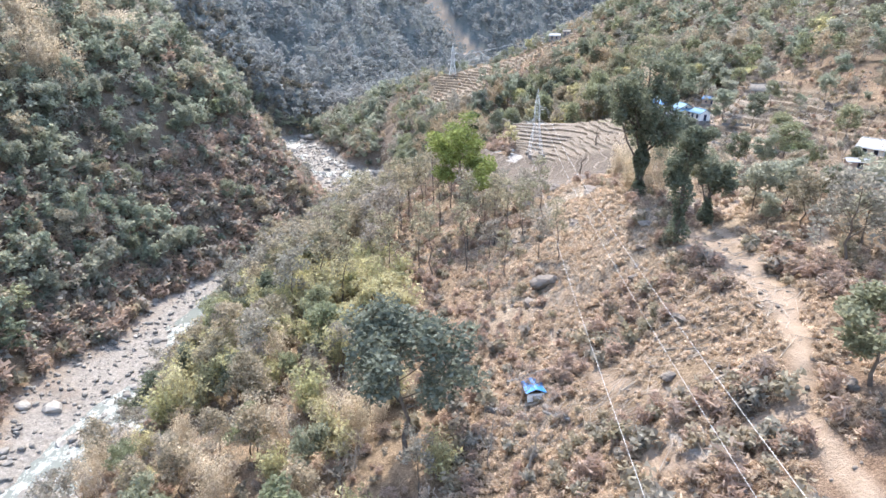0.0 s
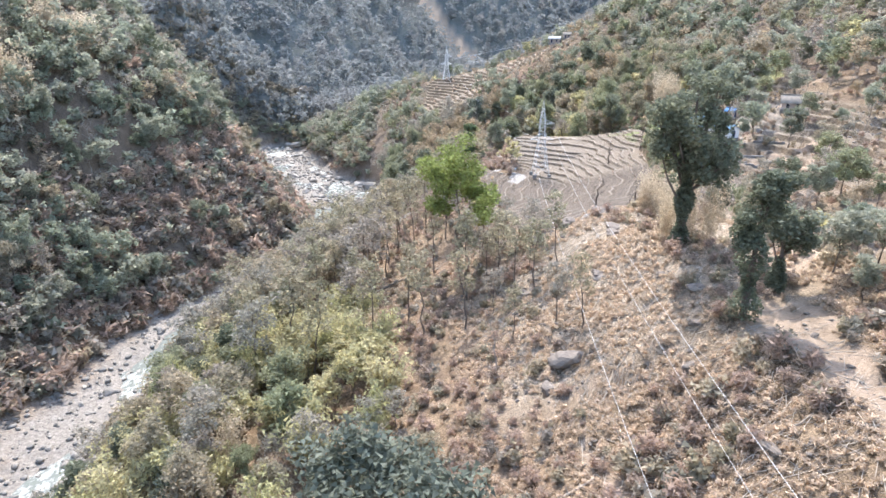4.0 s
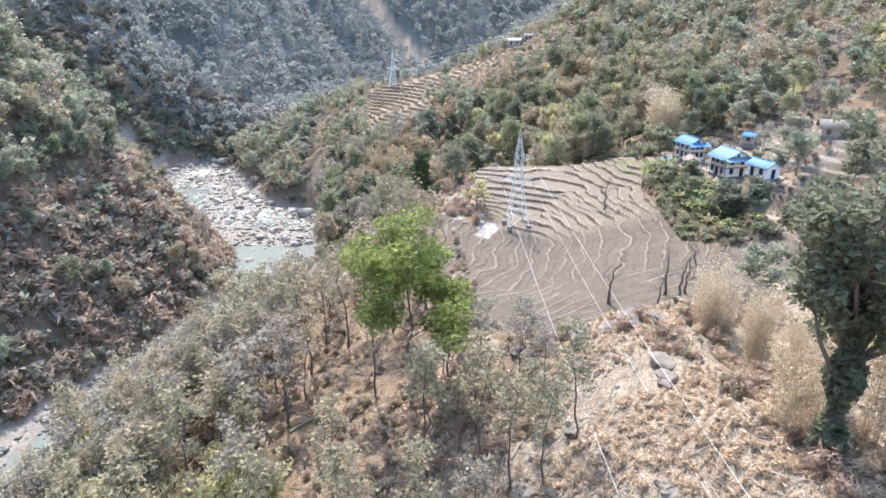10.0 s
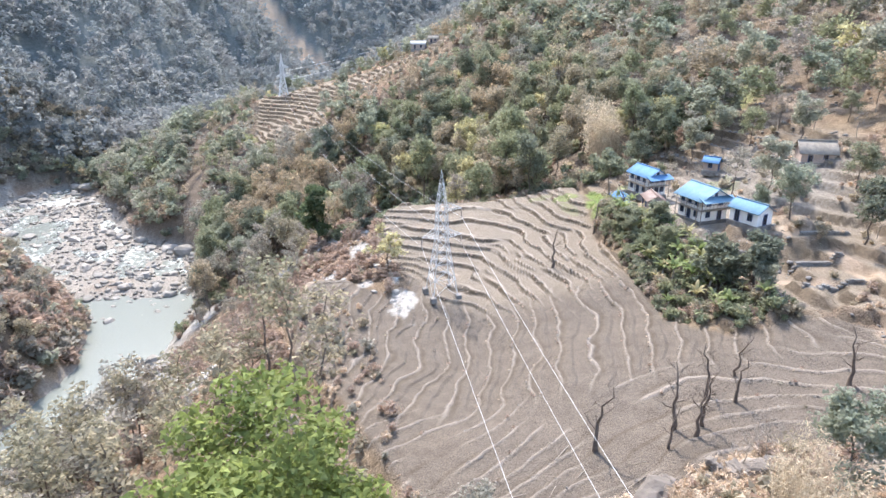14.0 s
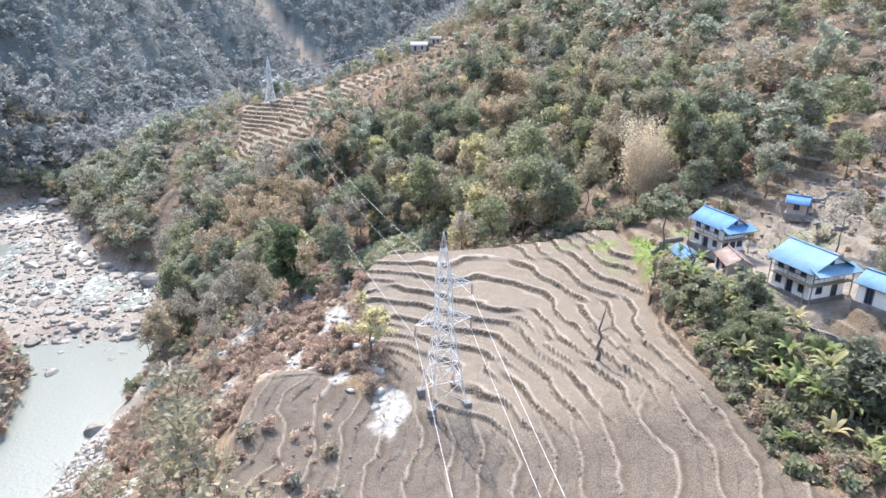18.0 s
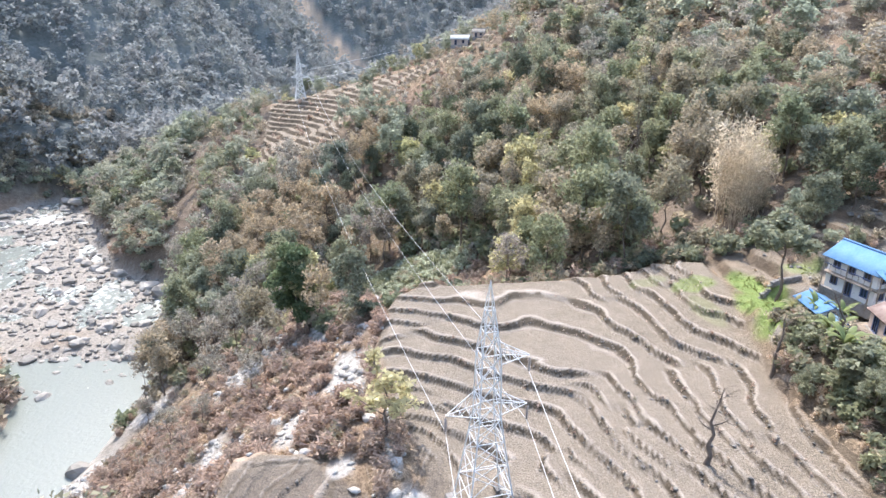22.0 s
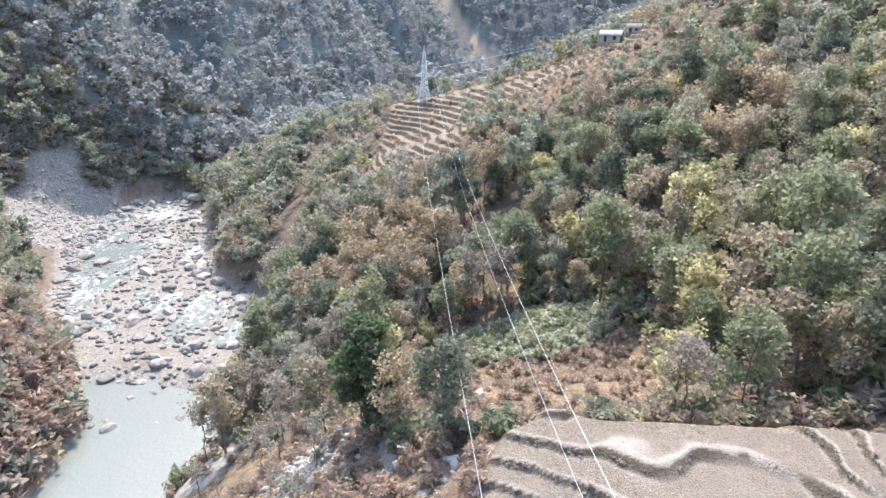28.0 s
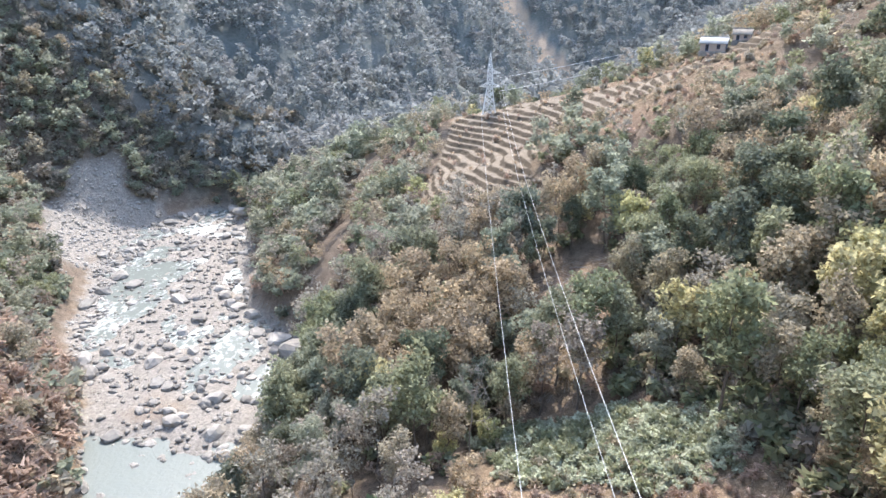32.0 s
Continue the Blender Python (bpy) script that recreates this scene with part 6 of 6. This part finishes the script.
bx, by = scatter(2600, -135, -22, 296, 468, 731, lambda x, y: in_river(x, y) * (height(x, y) < WATER + 2.2) * sstep(-0.5, 0.3, fbm(x, y, 16, 733)), 2.2)
for i, (x, y) in enumerate(zip(bx[:260], by[:260])):
    boulder(x, y, 1.3 + 3.6 * rng.rand() ** 2.4, RIVER_BOULDERS, "pale grey rounded boulder in the river bed", group="river boulders")
bx, by = scatter(600, -112, -52, 80, 235, 735, lambda x, y: 1.0 * in_river(x, y), 2.4)
for x, y in zip(bx[:60], by[:60]):
    boulder(x, y, 1.2 + 3.2 * rng.rand() ** 2.2, RIVER_BOULDERS, "pale grey rounded boulder in the river bed", group="river boulders")
for x, y, s in ((-35, 352, 9.0), (-41, 357, 6.0), (-30, 347, 5.0), (-93, 455, 7.0), (-100, 462, 6.0), (-32, 268, 5.0)):
    boulder(x, y, s, RIVER_BOULDERS, "huge pale boulder at the river's edge", group="river boulders")
for x, y, s in ((33.5, 143.5, 3.8), (30.5, 128.5, 3.2), (16.5, 95.0, 4.0), (13.5, 92.0, 2.4), (19, 140, 2.6), (23, 147, 2.2), (27, 84, 2.0), (30, 103, 1.8), (24, 112, 2.0), (14, 120, 2.4), (31.5, 95, 1.8), (20, 125, 1.6)):
    boulder(x, y, s, SLOPE_BOULDERS, "weathered brown-grey boulder on the dry slope", group="slope boulders")
for x, y, size in ((22.5, 143.5, 2.6), (25.5, 141.8, 3.4), (28.5, 140.6, 2.4), (31.0, 139.8, 3.2), (34.5, 139.6, 2.6), (29.5, 125, 2.6), (38, 139, 2.0)):
    boulder(x, y, size, SLOPE_BOULDERS, "broken rock slab along the field's front edge", group="edge slabs", sink=0.3)
for i in range(16):
    boulder(18 + 1.75 * i + 0.5 * rng.normal(), 145.6 + 1.0 * rng.normal() - 0.012 * (i - 8) ** 2, 1.2 + 1.5 * rng.rand(), SLOPE_BOULDERS, "broken rock slab along the field's front edge", group="edge slabs", sink=0.25)
bx, by = scatter(420, 8, 46, 44, 150, 737, lambda x, y: sstep(-0.2, 0.3, fbm(x, y, 15, 739)), 1.6)
for x, y in zip(bx[:34], by[:34]):
    boulder(x, y, 0.6 + 1.1 * rng.rand() ** 1.6, SLOPE_BOULDERS, "weathered brown-grey boulder on the dry slope", group="slope boulders")


def stones(name, label, xs, ys, lo, hi, material, seed):
    """Loose stones too many to count, in one object."""
    r = np.random.RandomState(seed)
    protos = []
    for i in range(5):
        bm = bmesh.new()
        bmesh.ops.create_icosphere(bm, subdivisions=1, radius=0.5)
        vs = np.array([v.co for v in bm.verts]) * (0.55 + 0.75 * r.rand(len(bm.verts), 1)) * (1.25, 0.9, 0.65)
        protos.append((vs, np.array([[v.index for v in f.verts] for f in bm.faces])))
        bm.free()
    zs, pieces = height(xs, ys), []
    for x, y, z in zip(xs, ys, zs):
        v, f = protos[r.randint(5)]
        a, s = r.rand() * 6.28, lo + (hi - lo) * r.rand() ** 2.5
        m = np.array([[math.cos(a), -math.sin(a), 0], [math.sin(a), math.cos(a), 0], [0, 0, 1]]) * s
        pieces.append((v @ m.T + (x, y, z + 0.1 * s), f))
    tagged(new(name, np_mesh(name, *joined(pieces), material)), label, "stones", kind="stuff")


xs, ys = scatter(17000, -138, -20, 90, 470, 741, lambda x, y: in_river(x, y) * (height(x, y) < WATER + 4) * (height(x, y) > WATER - 0.75) * (1.0 * (y > 285) + 1.0 * (y < 240)))
stones("river_stones", "pale grey cobbles strewn over the river bed", xs, ys, 0.25, 1.8, RIVER_ROCK, 743)
xs, ys = scatter(8000, -165, -85, 345, 475, 759, lambda x, y: soils(x, y, height(x, y))[1] * (x < np.interp(y, BANK_Y, BANK_L) + 6))
stones("fan_stones", "pale rubble on the gravel fan above the river", xs, ys, 0.3, 1.6, RIVER_ROCK, 765)
xs, ys = scatter(1500, -34, 26, 190, 262, 745, lambda x, y: (inside(x, y, FIELD) < 0) * (0.3 + 0.7 * (np.interp(y, BANK_Y, BANK_R) > x - 12)))
stones("slope_stones", "broken pale rock on the eroded bank", xs, ys, 0.3, 1.6, PALE_ROCK, 747)
xs, ys = scatter(2400, 4, 50, 40, 152, 749, lambda x, y: (inside(x, y, FIELD) < 0) * (0.3 + 0.7 * sstep(-0.2, 0.3, fbm(x, y, 15, 739))))
xs2, ys2 = scatter(7000, -34, 26, 186, 264, 779, rub)
stones("slope_stones", "angular pale rock breaking out of the bank", xs2[:1500], ys2[:1500], 0.25, 1.5, PALE_ROCK, 781)
xs2, ys2 = scatter(1500, 18, 27, 189, 206, 783, lambda x, y: 1.0 * (pale_share(x, y) > 0.2))
stones("slope_stones", "broken rock strewn over the worn terrace", xs2[:90], ys2[:90], 0.12, 0.45, PALE_ROCK, 785)
stones("slope_stones", "small brown stones scattered on the dry slope", xs, ys, 0.12, 0.75, SLOPE_ROCK, 751)
xs, ys = scatter(2600, 70, 125, 140, 235, 753, lambda x, y: sstep(-0.2, 0.3, fbm(x, y, 14, 755)))
stones("slope_stones", "rubble of fallen stones on the village slope", xs, ys, 0.25, 1.1, STONE_WALL, 757)


def log(x, y, length, radius, turn, label="fallen grey tree trunk lying on the slope", branches=3):
    r = np.random.RandomState(int(x * 7 + y * 13))
    d = Vector((math.cos(turn), math.sin(turn), 0))
    pts = []
    for i in range(5):
        p = Vector((x, y, 0)) + d * length * (i / 4 - 0.5)
        pts.append((p.x, p.y, ground_z(p.x, p.y) + radius * 0.8))
    root = tagged(new("fallen_log"), label, "log", "fallen logs")
    part("trunk", np_mesh("log_trunk", *tube(pts, [radius * (1 - 0.12 * i) for i in range(5)], 7), WOOD), WOOD, root)
    for k in range(branches):
        p = Vector(pts[1 + k % 4])
        q = p + Vector((r.normal(), r.normal(), 0.5 + r.rand() * 0.6)) * length * 0.16
        part("branch", np_mesh("log_branch", *tube([p, q], [radius * 0.4, 0.02], 5), WOOD), WOOD, root)


for a in ((29.5, 55.3, 6, 0.25, 0.1), (21, 54, 8, 0.22, 0.5), (12.5, 73.5, 5.5, 0.25, 0.3), (9.5, 66.5, 4, 0.25, 2.7), (15, 64.5, 4, 0.22, -0.4), (27, 63, 6, 0.15, -0.7), (31, 70, 5, 0.14, 0.2),
          (24, 75, 6, 0.12, 2.3), (20, 88, 7, 0.12, 1.1), (22, 90, 8, 0.1, 0.9), (19, 85, 7, 0.1, 1.3), (34, 66, 5, 0.15, 1.9), (-10, 150, 6, 0.2, 0.4), (-2, 158, 5, 0.2, 2.6), (16, 128, 7, 0.15, 0.9), (12, 133, 6, 0.15, 0.6),
          (30, 272, 7, 0.2, 0.7), (34, 268, 6, 0.18, 1.0), (26, 269, 5, 0.16, 0.4), (32, 318, 8, 0.2, 2.4), (28, 325, 7, 0.15, 0.5), (33, 328, 8, 0.15, 2.7), (26, 318, 6, 0.15, 0.2), (24, 46, 6, 0.2, 0.3)):
    log(*a)


def sticks(name, label, spots, seed, material=PALE_BARK):
    """Cut brushwood lying in heaps on the ground, too much to count."""
    r = np.random.RandomState(seed)
    pieces = []
    for cx, cy, rad, n, main in spots:
        for _ in range(n):
            x, y = cx + rad * r.normal(), cy + rad * r.normal()
            a, ln = main + 0.45 * r.normal(), 1.2 + 2.6 * r.rand()
            dx, dy = math.cos(a) * ln / 2, math.sin(a) * ln / 2
            pieces.append(((x - dx, y - dy), (x + dx, y + dy), 0.02 + 0.04 * r.rand(), 0.25 * r.rand()))
    e = np.array([p[0] for p in pieces] + [p[1] for p in pieces])
    z = height(e[:, 0], e[:, 1])
    k = len(pieces)
    tubes = [tube([(*p[0], z[i] + 0.06), (*p[1], z[i + k] + 0.1 + p[3])], [p[2], p[2] * 0.5], 3) for i, p in enumerate(pieces)]
    tagged(new(name, np_mesh(name, *joined(tubes), material)), label, "brushwood", kind="stuff")


sticks("brushwood", "cut grey brushwood strewn over the dry slope", [(20, 90, 3.5, 208, 1.0), (25, 78, 4, 144, 2.2), (18, 58, 4, 128, 0.4), (30, 66, 5, 128, 2.6), (28, 100, 5, 128, 0.7), (14, 128, 4, 144, 0.8),
       (16, 134, 3, 96, 1.2), (24, 122, 6, 112, 0.3), (12, 108, 4, 128, 1.4), (34, 80, 5, 96, 2.0), (22, 140, 4, 80, 0.1), (10, 84, 5, 96, 1.9), (2, 128, 6, 130, 0.5), (8, 118, 5, 110, 1.0), (-6, 140, 6, 120, 2.1), (4, 150, 5, 90, 0.2)], 761)
sticks("brushwood", "pale dry cut branches lying on the open slope", [(26 + 9 * math.sin(i * 2.1), 64 + 4.4 * i, 4.5, 90, i * 0.9) for i in range(19)], 767, DRY_BRUSH)
sticks("brushwood", "felled branches lying in the cleared gully", [(29, 322, 5, 256, 0.5), (32, 330, 4, 144, 2.4), (27, 312, 4, 144, 1.2), (32, 270, 5, 144, 0.6), (26, 266, 4, 96, 2.2)], 763)

# clods and stones along the terrace risers
r = np.random.RandomState(771)
xs, ys = 4 + 62 * r.rand(60000), 149 + 90 * r.rand(60000)
ok = inside(xs, ys, FIELD) > 0.5
xs, ys = xs[ok], ys[ok]
rise = np.hypot(height(xs + 0.25, ys) - height(xs - 0.25, ys), height(xs, ys + 0.25) - height(xs, ys - 0.25))
ok = rise > 0.3
stones("riser_stones", "earth clods and stones edging the terrace risers", xs[ok][:1500], ys[ok][:1500], 0.08, 0.3, STONE_WALL, 773)
stones("riser_stones", "earth clods and stones edging the terrace risers", xs[ok][1500:3000], ys[ok][1500:3000], 0.1, 0.4, ROCK, 775)
r = np.random.RandomState(777)
wx2, wy2 = xs[ok][:1000], ys[ok][:1000]
wood_stuff("dry_grass", "dry weeds and grass clinging to the terrace risers", list(zip(wx2, wy2, height(wx2, wy2) - 0.15, 0.07 + 0.15 * r.rand(len(wx2)))), pick({"drybush": 5, "shrub": 1, "scrub": 3}, len(wx2), 778), 0.1)
